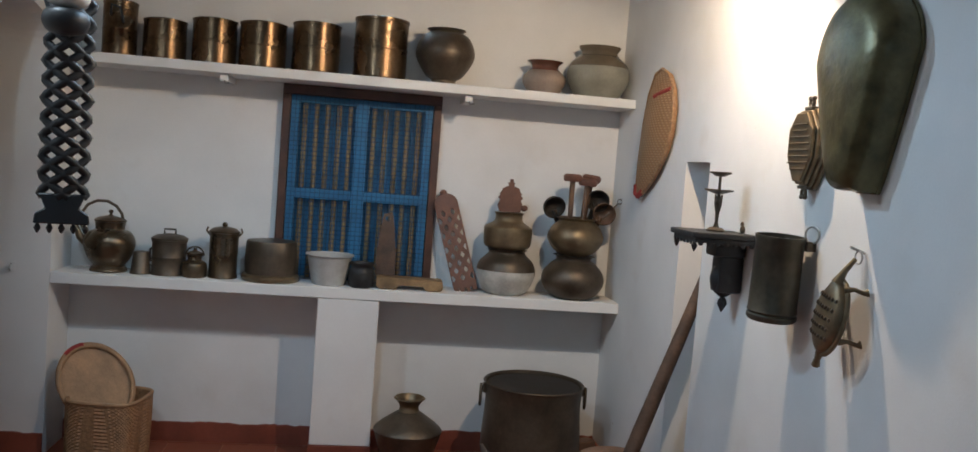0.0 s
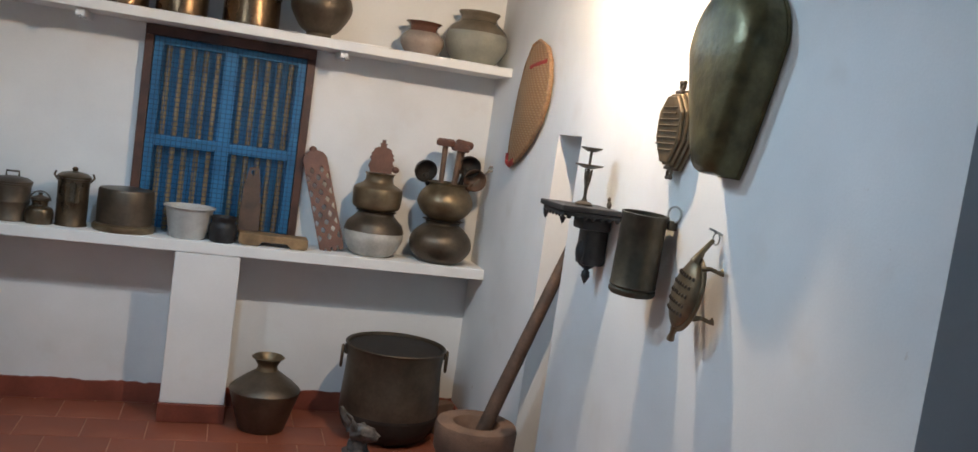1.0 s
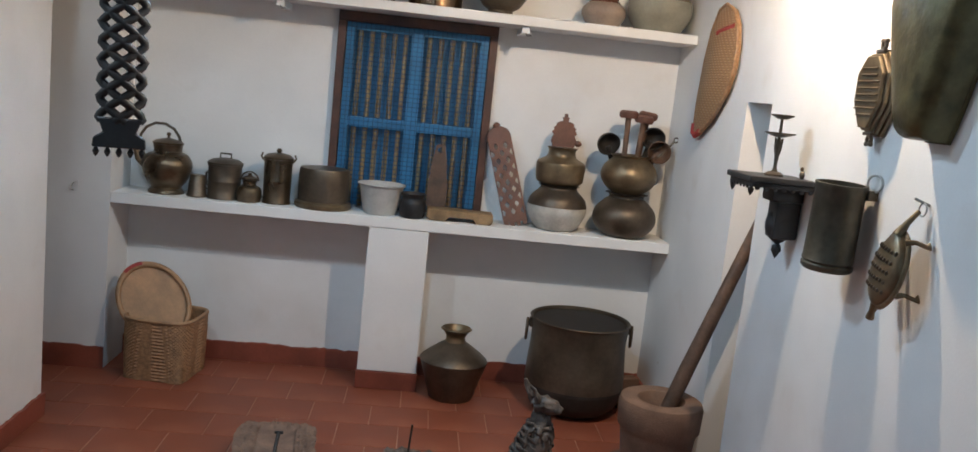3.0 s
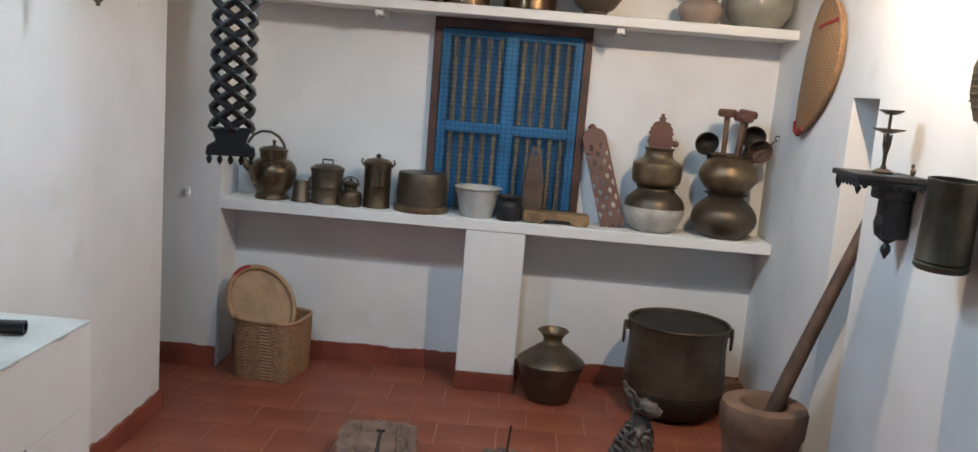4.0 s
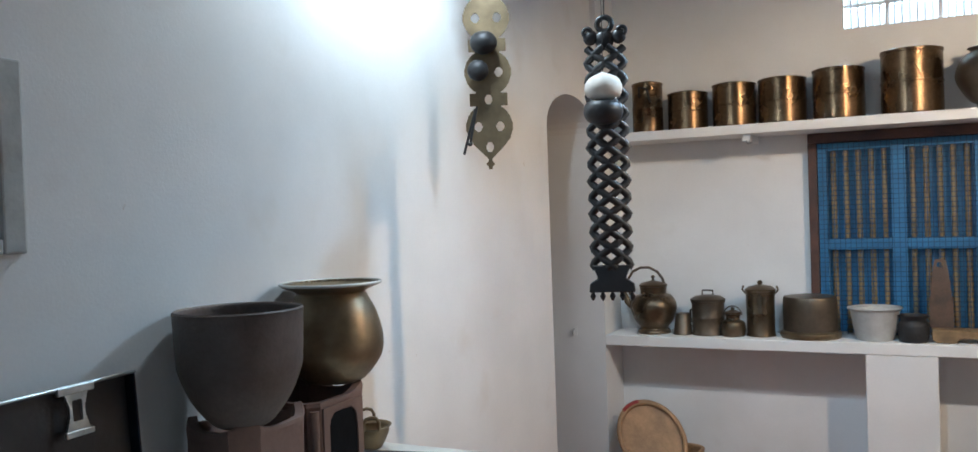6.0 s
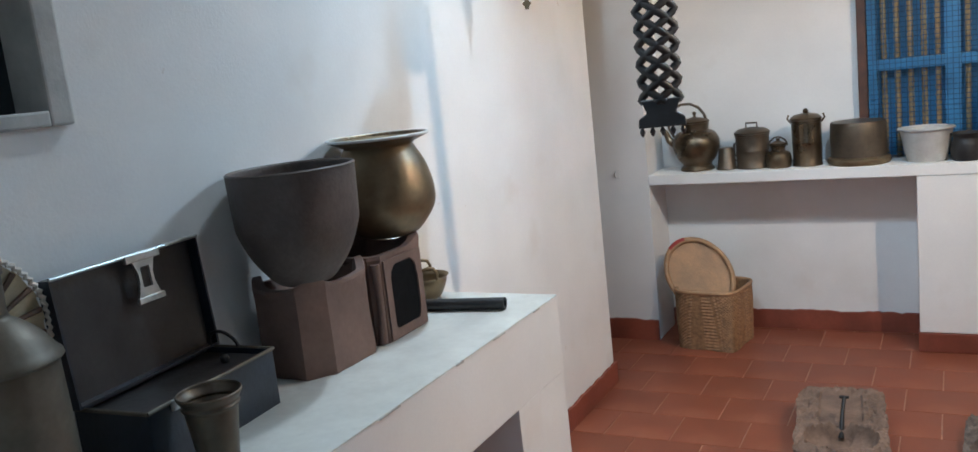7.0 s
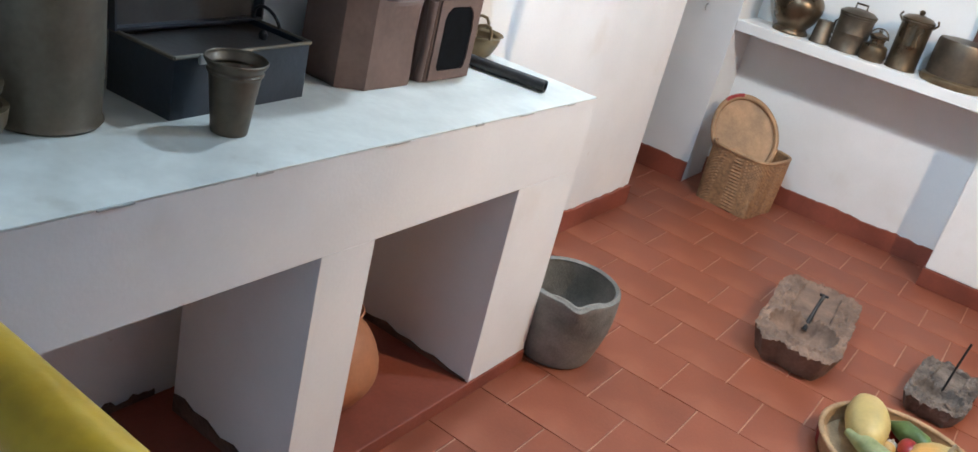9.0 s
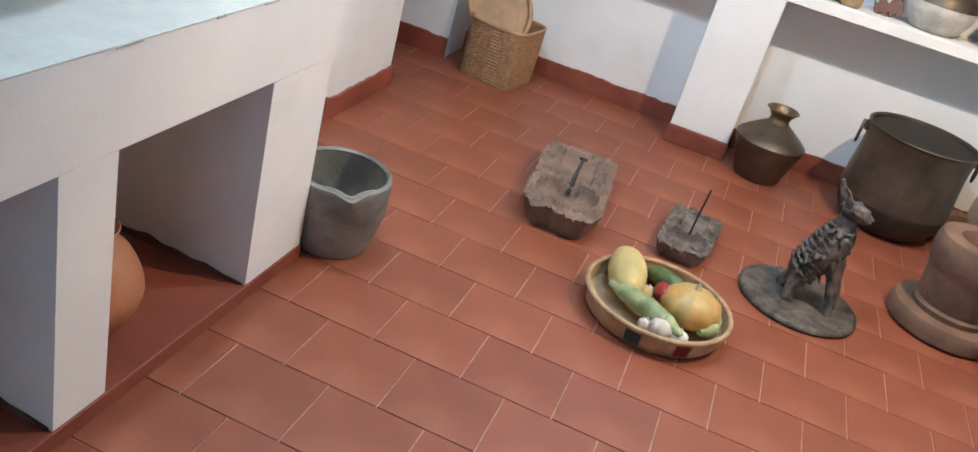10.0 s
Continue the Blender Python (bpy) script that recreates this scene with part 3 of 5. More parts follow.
k = simple("kettle", -1.148, SY, SZ, "round aged brass kettle with an arched handle", "kettle", [
    ("body", [(0, 0)] + curve_profile([(0.070, 0), (0.073, 0.006), (0.066, 0.018), (0.060, 0.026), (0.082, 0.055), (0.098, 0.100), (0.097, 0.132), (0.080, 0.160), (0.060, 0.170), (0.056, 0.176), (0.059, 0.202)]) + [(0, 0.202)], M_KETTLE),
    ("lid", [(0.061, 0.203), (0.062, 0.210), (0.048, 0.219), (0.016, 0.226), (0.006, 0.229), (0.005, 0.236), (0.010, 0.243), (0.006, 0.250), (0, 0.251)], M_KETTLE)])
part("handle", tube([(-0.092, 0, 0.145), (-0.114, 0, 0.185), (-0.112, 0, 0.232), (-0.090, 0, 0.266), (-0.055, 0, 0.284), (-0.015, 0, 0.284), (0.020, 0, 0.266), (0.042, 0, 0.236), (0.050, 0, 0.205)], 0.006, 10), M_BRASS_D, k, "", 60)
part("spout", tube([(-0.085, 0, 0.11), (-0.115, -0.005, 0.135), (-0.128, -0.01, 0.172), (-0.142, -0.012, 0.182)], 0.012, 12, radii=[0.020, 0.016, 0.011, 0.010]), M_KETTLE, k, "", 60)

b = simple("tumbler", -1.018, SY - 0.02, SZ, "small bronze tumbler standing on its wider end", "tumbler", [("cup", [(0, 0), (0.041, 0), (0.042, 0.005), (0.038, 0.012), (0.031, 0.088), (0.028, 0.091), (0, 0.091)], M_BRASS_D)])
part("handle", ring_bar(0.016, 0.003, Matrix.Translation((0.046, 0, 0.05)), 16), M_BRASS_D, b)


def lidded_can(name, x, r, h, label, m, ears):
    c = simple(name, x, SY, SZ, label, "can", [
        ("body", [(0, 0), (r * 1.02, 0), (r * 1.02, 0.006), (r * 0.97, 0.012), (r * 0.98, h * 0.5), (r, h * 0.52), (r * 0.98, h * 0.54), (r, h * 0.94), (r * 1.04, h * 0.95), (r * 1.04, h), (0, h)], m),
        ("lid", [(r * 1.07, h + 0.001), (r * 1.07, h + 0.008), (r * 0.8, h + 0.020), (r * 0.3, h + 0.026), (0, h + 0.027)], m)])
    if ears:
        for s in (-1, 1):
            part("ear", join(tube([(s * r, 0, h - 0.012), (s * (r + 0.014), 0, h + 0.006), (s * (r + 0.008), 0, h + 0.022)], 0.004, 8)), m, c)
        part("knob", lathe([(0, h + 0.027), (0.008, h + 0.027), (0.012, h + 0.036), (0.006, h + 0.044), (0, h + 0.045)], 16), m, c)
    else:
        part("lid_handle", tube([(-0.022, 0, h + 0.022), (-0.022, 0, h + 0.044), (0.022, 0, h + 0.044), (0.022, 0, h + 0.022)], 0.004, 8), M_BRASS_D, c)
        part("side_handle", tube([(-r, 0, h * 0.75), (-r - 0.008, 0, h * 0.7), (-r - 0.008, 0, h * 0.4), (-r, 0, h * 0.35)], 0.004, 8), M_BRASS_D, c)
    return c


lidded_can("lidded_can", -0.913, 0.068, 0.142, "dark bronze lidded milk can with strap handle", M_BRASS_D, False)
lidded_can("lidded_can", -0.697, 0.058, 0.185, "tall brass lidded can with two ears", M_KETTLE, True)
lo = simple("water_pot", -0.805, SY - 0.03, SZ, "small squat brass pot with a lid", "pot", [
    ("body", [(0, 0)] + curve_profile([(0.046, 0), (0.048, 0.006), (0.051, 0.03), (0.046, 0.058), (0.028, 0.070), (0.030, 0.085), (0.037, 0.092)]) + [(0, 0.092)], M_KETTLE),
    ("lid", [(0.034, 0.093), (0.034, 0.099), (0.015, 0.106), (0.007, 0.110), (0.009, 0.118), (0, 0.120)], M_KETTLE)])
part("handle", ring_bar(0.036, 0.003, Matrix.Translation((0, 0, 0.088)), 18, (0, 180)), M_BRASS_D, lo)
simple("drum_vessel", -0.503, SY, SZ, "wide dark bronze drum with a foot ring", "vessel", [
    ("foot", [(0, 0), (0.113, 0), (0.119, 0.010), (0.117, 0.024), (0.108, 0.030), (0, 0.030)], M_BRASS),
    ("body", [(0, 0.0305), (0.105, 0.0305), (0.106, 0.10), (0.104, 0.158), (0.100, 0.166), (0.06, 0.171), (0, 0.172)], M_BRASS_D)])
simple("bowl", -0.262, SY - 0.02, SZ, "dull grey aluminium bowl", "bowl", [("bowl", vessel([(0.062, 0), (0.068, 0.006), (0.078, 0.04), (0.087, 0.09), (0.092, 0.118), (0.100, 0.122), (0.101, 0.126)], 0.004), M_ALU)])
simple("small_pot", -0.127, SY - 0.05, SZ, "small black iron pot", "pot", [("pot", vessel([(0.045, 0), (0.050, 0.006), (0.056, 0.035), (0.054, 0.065), (0.045, 0.082), (0.052, 0.098), (0.054, 0.102)], 0.004), M_IRON)])

# coconut grater: low stool, upright board with a rounded head, iron blade
g = thing("coconut_grater", 0.075, SY - 0.03, SZ, "old wooden coconut grater stool with upright board", "grater")
part("seat", prism([(-0.14, 0.012), (-0.12, 0.0), (-0.06, 0.0), (-0.045, 0.018), (0.055, 0.018), (0.07, 0.0), (0.13, 0.0), (0.14, 0.015), (0.138, 0.046), (-0.138, 0.050)], 0.10, Matrix.Translation((0, -0.05, 0)), 0.004), M_SEAT, g, "worn wooden seat")
gb = part("board", cutout(0.088, 0.265, 0.014, lambda x, z: abs(x) < (0.042 if z < 0.12 else 0.036 - 0.018 * ((z - 0.12) / 0.145) ** 2) and (z < 0.23 or x * x + (z - 0.236) ** 2 < 0.0009) and (x * x + (z - 0.24) ** 2 > 0.00012)), M_PESTLE, g)
gb.matrix_basis = pose(-0.105, 0.02, 0.050, -4, 0, 0)

# perforated wooden slab leaning on the wall
def slab_hole(x, z):
    if not (abs(x) < 0.052 and 0 < z < 0.44):
        return False
    if z > 0.388 and (x / 0.052) ** 2 + ((z - 0.388) / 0.048) ** 2 > 1:
        return False
    if z < 0.018:
        return abs((x / 0.026) % 1 - 0.5) < 0.36
    if z < 0.05 or z > 0.365:
        return True
    u, v = (x + z * 0.66) / 0.042, (x - z * 0.66) / 0.042
    return not (abs(u - round(u)) < 0.23 and abs(v - round(v)) < 0.23 and abs(x) < 0.045)


s = thing("perforated_slab", 0.322, 3.60, SZ, "red-brown carved wooden slab pierced with holes, leaning on the wall", "carved board")
sl_ = part("slab", cutout(0.108, 0.440, 0.020, slab_hole, 0.0028), M_WOOD_R, s)
sl_.matrix_basis = pose(0, 0, 0.001, -11.0, -16.5, 0)
sl_ = part("knob", lathe([(0, -0.006), (0.014, -0.004), (0.017, 0.008), (0.008, 0.016), (0, 0.019)], 14), M_WOOD_R, s)
sl_.matrix_basis = pose(0, 0, 0.001, -11.0, -16.5, 0) @ pose(0, 0.01, 0.436)

# stacked pots
pa = simple("water_pot", 0.487, SY, SZ, "round bronze pot with a lime-coated lower half", "pot", [
    ("body", [(0, 0)] + curve_profile([(0.070, 0), (0.095, 0.016), (0.124, 0.07), (0.127, 0.105)]) + [(0, 0.105)], M_LIME, "cracked lime coat"),
    ("shoulder", [(0, 0.1055), (0.1275, 0.1055)] + curve_profile([(0.127, 0.108), (0.115, 0.14), (0.083, 0.172), (0.078, 0.184), (0.088, 0.192)]) + [(0, 0.192)], M_BRASS_D)])
pb = simple("brass_pot", 0.484, SY, SZ + 0.193, "brass pot standing on a lime-coated pot", "pot", [
    ("body", [(0, 0)] + curve_profile([(0.072, 0), (0.097, 0.014), (0.103, 0.04), (0.104, 0.085), (0.097, 0.100), (0.064, 0.120), (0.058, 0.146), (0.066, 0.160)]) + [(0, 0.160)], M_BRASS)])
cr = thing("wooden_crest", 0.484, SY - 0.01, SZ + 0.354, "small red-brown wooden crest with a stepped top", "carving")


def crest_in(x, z):
    x = abs(x)
    if z < 0.052:
        return x < 0.050 - 0.004 * math.cos(z * 120)
    if z < 0.110:
        return x < 0.050 * math.sqrt(max(0, 1 - ((z - 0.052) / 0.066) ** 2)) + 0.003 * math.sin(z * 330)
    if z < 0.120:
        return x < 0.013
    return x < (0.016 if z < 0.128 else 0.007)


part("crest", cutout(0.125, 0.142, 0.016, crest_in, 0.0025), M_WOOD_R, cr)
part("side_knob", ball(0.062, 0.004, 0.020, 0.016, 0.014, 0.014, 2), M_WOOD_R, cr, "", 60)

pc = simple("water_pot", 0.780, SY - 0.015, SZ, "large globular dark brass pot", "pot", [
    ("body", [(0, 0)] + curve_profile([(0.075, 0), (0.108, 0.022), (0.135, 0.068), (0.128, 0.115), (0.092, 0.155), (0.074, 0.168), (0.078, 0.182), (0.092, 0.186)]) + [(0, 0.186)], M_BRASS_D)])
pd = simple("brass_pot", 0.778, SY - 0.015, SZ + 0.187, "open brass pot holding wooden ladles", "pot", [
    ("body", vessel([(0.060, 0), (0.095, 0.025), (0.121, 0.068), (0.112, 0.110), (0.085, 0.142), (0.078, 0.152), (0.092, 0.162)], 0.004), M_BRASS)])
def ladle(dx, dy, lean, tilt, ln, bowl, m, label):
    """Stands in the open pot; a flat-headed masher, or a ladle with a half-shell bowl."""
    la = thing("wooden_ladle" if bowl else "wooden_masher", 0, 0, 0, label, "ladle" if bowl else "masher", "ladles in the pot")
    la.matrix_world = pose(0.778 + dx, SY - 0.015 + dy, SZ + 0.215, -tilt, lean, 0)
    part("shaft", tube([(0, 0, 0), (0, 0, ln * 0.5), (0, 0, ln)], 0.011, 12, radii=[0.010, 0.011, 0.012]), M_WOOD if not bowl else m, la, "", 60)
    if bowl:
        head = lathe(vessel([(0.004, 0), (0.026, 0.006), (0.044, 0.024), (0.050, 0.046)], 0.004, 0.005), 24)
        part("bowl", moved(head, pose(0, -0.012, ln + 0.022, 105, 0, 0) @ Matrix.Translation((0, 0, -0.02))), m, la, "", 50)
    else:
        part("head", lathe([(0, ln - 0.002), (0.034, ln - 0.002), (0.040, ln + 0.006), (0.040, ln + 0.022), (0.032, ln + 0.030), (0, ln + 0.031)], 22), M_WOOD_R, la, "", 40)


for dx, dy, lean, tilt, ln in ((-0.036, -0.030, 0, 2, 0.292), (0.010, -0.034, 4, 2, 0.278), (0.018, 0.012, 6, -3, 0.296)):
    ladle(dx, dy, lean, tilt, ln, False, M_WOOD, "brown flat-headed wooden masher standing in a brass pot")
ladle(-0.030, 0.022, -24, -4, 0.178, True, M_SOOTED, "black half-shell ladle leaning out of a brass pot")
ladle(0.028, 0.026, 14, -4, 0.208, True, M_SOOTED, "black half-shell ladle leaning out of a brass pot")
ladle(0.040, -0.004, 24, 2, 0.158, True, M_WOOD, "brown half-shell ladle leaning out of a brass pot")
sp = thing("iron_spoon", 0.85, SY, SZ + 0.27, "thin dark iron spoon leaning out of the pot", "spoon")
part("stem", tube([(-0.02, 0, 0.0), (0.105, -0.02, 0.155)], 0.0045, 8), M_BRASS_D, sp)
part("loop", ring_bar(0.010, 0.003, Matrix.Translation((0.112, -0.021, 0.163)), 12), M_BRASS_D, sp)

# ---- upper shelf ----
UZ, UY = 1.605, 3.625


def measure_drum(x, w, h, label, handle=False):
    r = w / 2
    d = thing("grain_measure", x, UY, UZ, label, "vessel", "copper drums on the upper shelf")
    part("body", lathe([(0, 0), (r, 0), (r * 1.015, 0.004), (r * 1.0, 0.012), (r * 0.995, h * 0.48), (r * 1.02, h * 0.49), (r * 1.02, h * 0.51), (r * 0.995, h * 0.52), (r * 0.99, h * 0.95), (r * 1.02, h * 0.96), (r * 1.02, h), (r * 0.97, h), (r * 0.96, h * 0.2), (0, h * 0.2)], 48, 0.003, int(w * 1000)), M_COPPER, d, "", 40)
    part("lid", lathe([(r * 0.965, h - 0.004), (r * 0.9, h + 0.004), (r * 0.5, h + 0.010), (0, h + 0.012)], 36), M_BRASS_D, d, "", 50)
    if handle:
        part("handle", tube([(-0.02, -r * 0.96, h * 0.72), (-0.012, -r - 0.02, h * 0.9), (0.02, -r - 0.018, h * 0.86), (0.03, -r * 0.94, h * 0.6)], 0.005, 8), M_IRON, d)


for x, w, h, lab, ha in ((-1.150, 0.132, 0.215, "narrow tall copper drum with a wire handle", True), (-0.975, 0.168, 0.158, "low copper drum with a banded middle", False), (-0.781, 0.176, 0.178, "copper drum with a banded middle", False),
                         (-0.588, 0.188, 0.182, "copper drum with a dented lid", False), (-0.373, 0.196, 0.200, "large copper drum with a banded middle", False), (-0.110, 0.222, 0.245, "largest tall copper drum on the shelf", False)):
    measure_drum(x, w, h, lab, ha)
simple("globe_pot", 0.160, UY, UZ, "globular dark bronze pot on a narrow foot", "pot", [
    ("body", vessel([(0.050, 0), (0.056, 0.006), (0.052, 0.020), (0.080, 0.040), (0.120, 0.105), (0.122, 0.150), (0.100, 0.198), (0.075, 0.215), (0.070, 0.222), (0.082, 0.230)], 0.004), M_BRASS_D)])
simple("stoneware_jar", 0.590, UY, UZ, "small stoneware jar with a brown glazed rim", "jar", [
    ("body", [(0, 0)] + curve_profile([(0.062, 0), (0.068, 0.006), (0.092, 0.045), (0.090, 0.075), (0.068, 0.098)]) + [(0, 0.098)], M_CERAMIC_P),
    ("rim", [(0, 0.0985), (0.067, 0.0985)] + curve_profile([(0.067, 0.099), (0.058, 0.112), (0.062, 0.125), (0.078, 0.138)]) + [(0.070, 0.140), (0.055, 0.12), (0, 0.115)], M_CERAMIC_B)])
simple("stoneware_jar", 0.824, UY, UZ, "large grey-green glazed stoneware jar", "jar", [
    ("body", [(0, 0)] + curve_profile([(0.088, 0), (0.096, 0.008), (0.130, 0.06), (0.136, 0.10), (0.130, 0.13)]) + [(0, 0.13)], M_CERAMIC),
    ("shoulder", [(0, 0.1305), (0.1295, 0.1305)] + curve_profile([(0.1295, 0.131), (0.118, 0.152), (0.085, 0.180)]) + [(0, 0.18)], M_CERAMIC_S),
    ("rim", [(0, 0.1805), (0.084, 0.1805)] + curve_profile([(0.084, 0.181), (0.078, 0.195), (0.088, 0.212), (0.090, 0.220)]) + [(0.080, 0.222), (0.074, 0.2), (0, 0.19)], M_CERAMIC_S)])

# ---- on the floor by the back wall ----
simple("bronze_jug", 0.106, 3.48, 0, "angular shouldered bronze water jug on the floor", "jug", [
    ("body", [(0, 0)] + curve_profile([(0.088, 0), (0.094, 0.006)], 2) + [(0.140, 0.158), (0.143, 0.165), (0.1425, 0.167), (0, 0.167)], M_BRASS_D),
    ("shoulder", [(0, 0.1675), (0.1425, 0.1675), (0.139, 0.173)] + curve_profile([(0.112, 0.196), (0.062, 0.232), (0.044, 0.243)]) + [(0, 0.243)], M_BRASS_D),
    ("neck", [(0, 0.2435), (0.0435, 0.2435)] + curve_profile([(0.0435, 0.244), (0.040, 0.264), (0.054, 0.288), (0.066, 0.298)]) + [(0.060, 0.303), (0.038, 0.28), (0.034, 0.25), (0, 0.246)], M_BRASS)])
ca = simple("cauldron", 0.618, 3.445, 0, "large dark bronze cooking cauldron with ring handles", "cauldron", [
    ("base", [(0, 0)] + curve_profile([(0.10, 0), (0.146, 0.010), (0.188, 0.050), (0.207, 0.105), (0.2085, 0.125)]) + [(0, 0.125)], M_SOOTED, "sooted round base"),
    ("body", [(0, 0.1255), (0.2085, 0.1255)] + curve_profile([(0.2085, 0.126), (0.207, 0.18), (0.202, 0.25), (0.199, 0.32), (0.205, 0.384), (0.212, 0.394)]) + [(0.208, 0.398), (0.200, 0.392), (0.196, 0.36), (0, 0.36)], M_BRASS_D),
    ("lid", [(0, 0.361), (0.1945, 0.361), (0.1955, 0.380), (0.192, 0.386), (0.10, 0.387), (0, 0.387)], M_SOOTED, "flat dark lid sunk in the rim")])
for s in (-1, 1):
    part("lug", box(s * 0.206 - 0.008, -0.014, 0.345, s * 0.206 + 0.008, 0.014, 0.385, 0.004), M_BRASS_D, ca)
    part("ring_handle", ring_bar(0.032, 0.006, Matrix.Translation((s * 0.222, 0, 0.335)) @ pose(0, 0, 0, 0, 0, 80) @ Matrix.Diagonal((0.7, 1, 1.3, 1))), M_BRASS_D, ca, "", 60)
mo = simple("stone_mortar", 0.785, 2.73, 0, "brown stone pounding mortar with a stepped base", "mortar", [
    ("base", [(0, 0), (0.165, 0), (0.178, 0.012), (0.180, 0.05), (0.172, 0.066), (0, 0.066)], M_SAND),
    ("bowl", [(0, 0.0665), (0.118, 0.0665), (0.122, 0.085), (0.112, 0.095), (0.118, 0.11), (0.128, 0.20), (0.132, 0.215), (0.140, 0.225), (0.144, 0.30), (0.138, 0.318), (0.128, 0.323), (0.082, 0.320), (0.074, 0.310), (0.055, 0.235), (0, 0.22)], M_SAND)])
pe = thing("wooden_pestle", 0.795, 2.72, 0.232, "long smooth wooden pestle leaning in the mortar", "pestle")
part("rod", tube([(0, 0, 0.02), (0.06, 0.012, 0.19), (0.262, 0.035, 0.76), (0.298, 0.04, 0.84)], 0.03, 18, radii=[0.026, 0.026, 0.020, 0.015]), M_PESTLE, pe, "", 60)
ba = thing("basket", -1.086, 3.505, 0, "square-bottomed woven cane basket with its lid propped inside", "basket", rz=-9)


def basket_shell(w0, w1, h, t):
    bm = bmesh.new()
    rings = []
    N, K = 128, 36

    def ring(w, rnd, z, wv=0):
        out = []
        for i in range(N):
            a = 2 * math.pi * i / N
            c, s_ = math.cos(a), math.sin(a)
            p = 2 / rnd
            k = w + wv * (0.0030 if (i // 2 + int(round(z * 144))) % 2 else -0.0020)
            out.append(bm.verts.new((k * math.copysign(abs(c) ** p, c), k * math.copysign(abs(s_) ** p, s_), z)))
        return out
    for j in range(K + 1):
        f = j / K
        rings.append(ring(w0 + (w1 - w0) * f, 9 - 4.6 * f, h * f, 1))
    for j in range(K, -1, -1):
        f = j / K
        rings.append(ring(w0 + (w1 - w0) * f - t, 9 - 4.6 * f, max(h * f, t)))
    for A, B in zip(rings, rings[1:]):
        for i in range(N):
            bm.faces.new((A[i], A[(i + 1) % N], B[(i + 1) % N], B[i]))
    bm.faces.new(rings[0])
    bm.faces.new(rings[-1])
    return bm


part("body", basket_shell(0.124, 0.137, 0.250, 0.009), M_CANE, ba, "", 18)
part("rim", tube([(0.136 * math.copysign(abs(math.cos(a)) ** 0.46, math.cos(a)), 0.136 * math.copysign(abs(math.sin(a)) ** 0.46, math.sin(a)), 0.252) for a in (2 * math.pi * i / 44 for i in range(44))], 0.008, 8, True), M_CANE_L, ba, "", 60)
lid = part("lid", lathe([(0, 0), (0.114, 0.0), (0.126, 0.010), (0.134, 0.055), (0.128, 0.055), (0.121, 0.040), (0, 0.036)], 48), M_CANE_L, ba, "round smooth cane lid", 40)
part("lid_rim", ring_bar(0.129, 0.010, Matrix.Translation((0, 0, 0.048)) @ pose(0, 0, 0, 90), 48), M_CANE_L, lid, "", 60)
lid.matrix_basis = pose(-0.062, 0.010, 0.286, 64, 0, 20) @ pose(0, 0, 0, 0, 0, 34) @ Matrix.Diagonal((0.98, 1.26, 1, 1))
st = part("red_band", lathe([(0.1375, 0.030), (0.1410, 0.047), (0.1365, 0.0575), (0.1270, 0.0600)], 64), M_REDCLOTH, lid, "red cloth strip on the rim")
bmx = bmesh.new()
bmx.from_mesh(st.data)
bmesh.ops.delete(bmx, geom=[v for v in bmx.verts if not (v.co.y > 0.12 and abs(v.co.x) < 0.045)], context="VERTS")
bmesh.ops.solidify(bmx, geom=bmx.faces[:], thickness=0.002)
bmx.to_mesh(st.data)
bmx.free()


wk = thing("wood_block", 0.868, 3.52, 0, "pale worn wooden block behind the cauldron", "block", rz=20)
part("block", box(-0.045, -0.03, 0, 0.045, 0.03, 0.135, 0.006), M_SAND, wk)


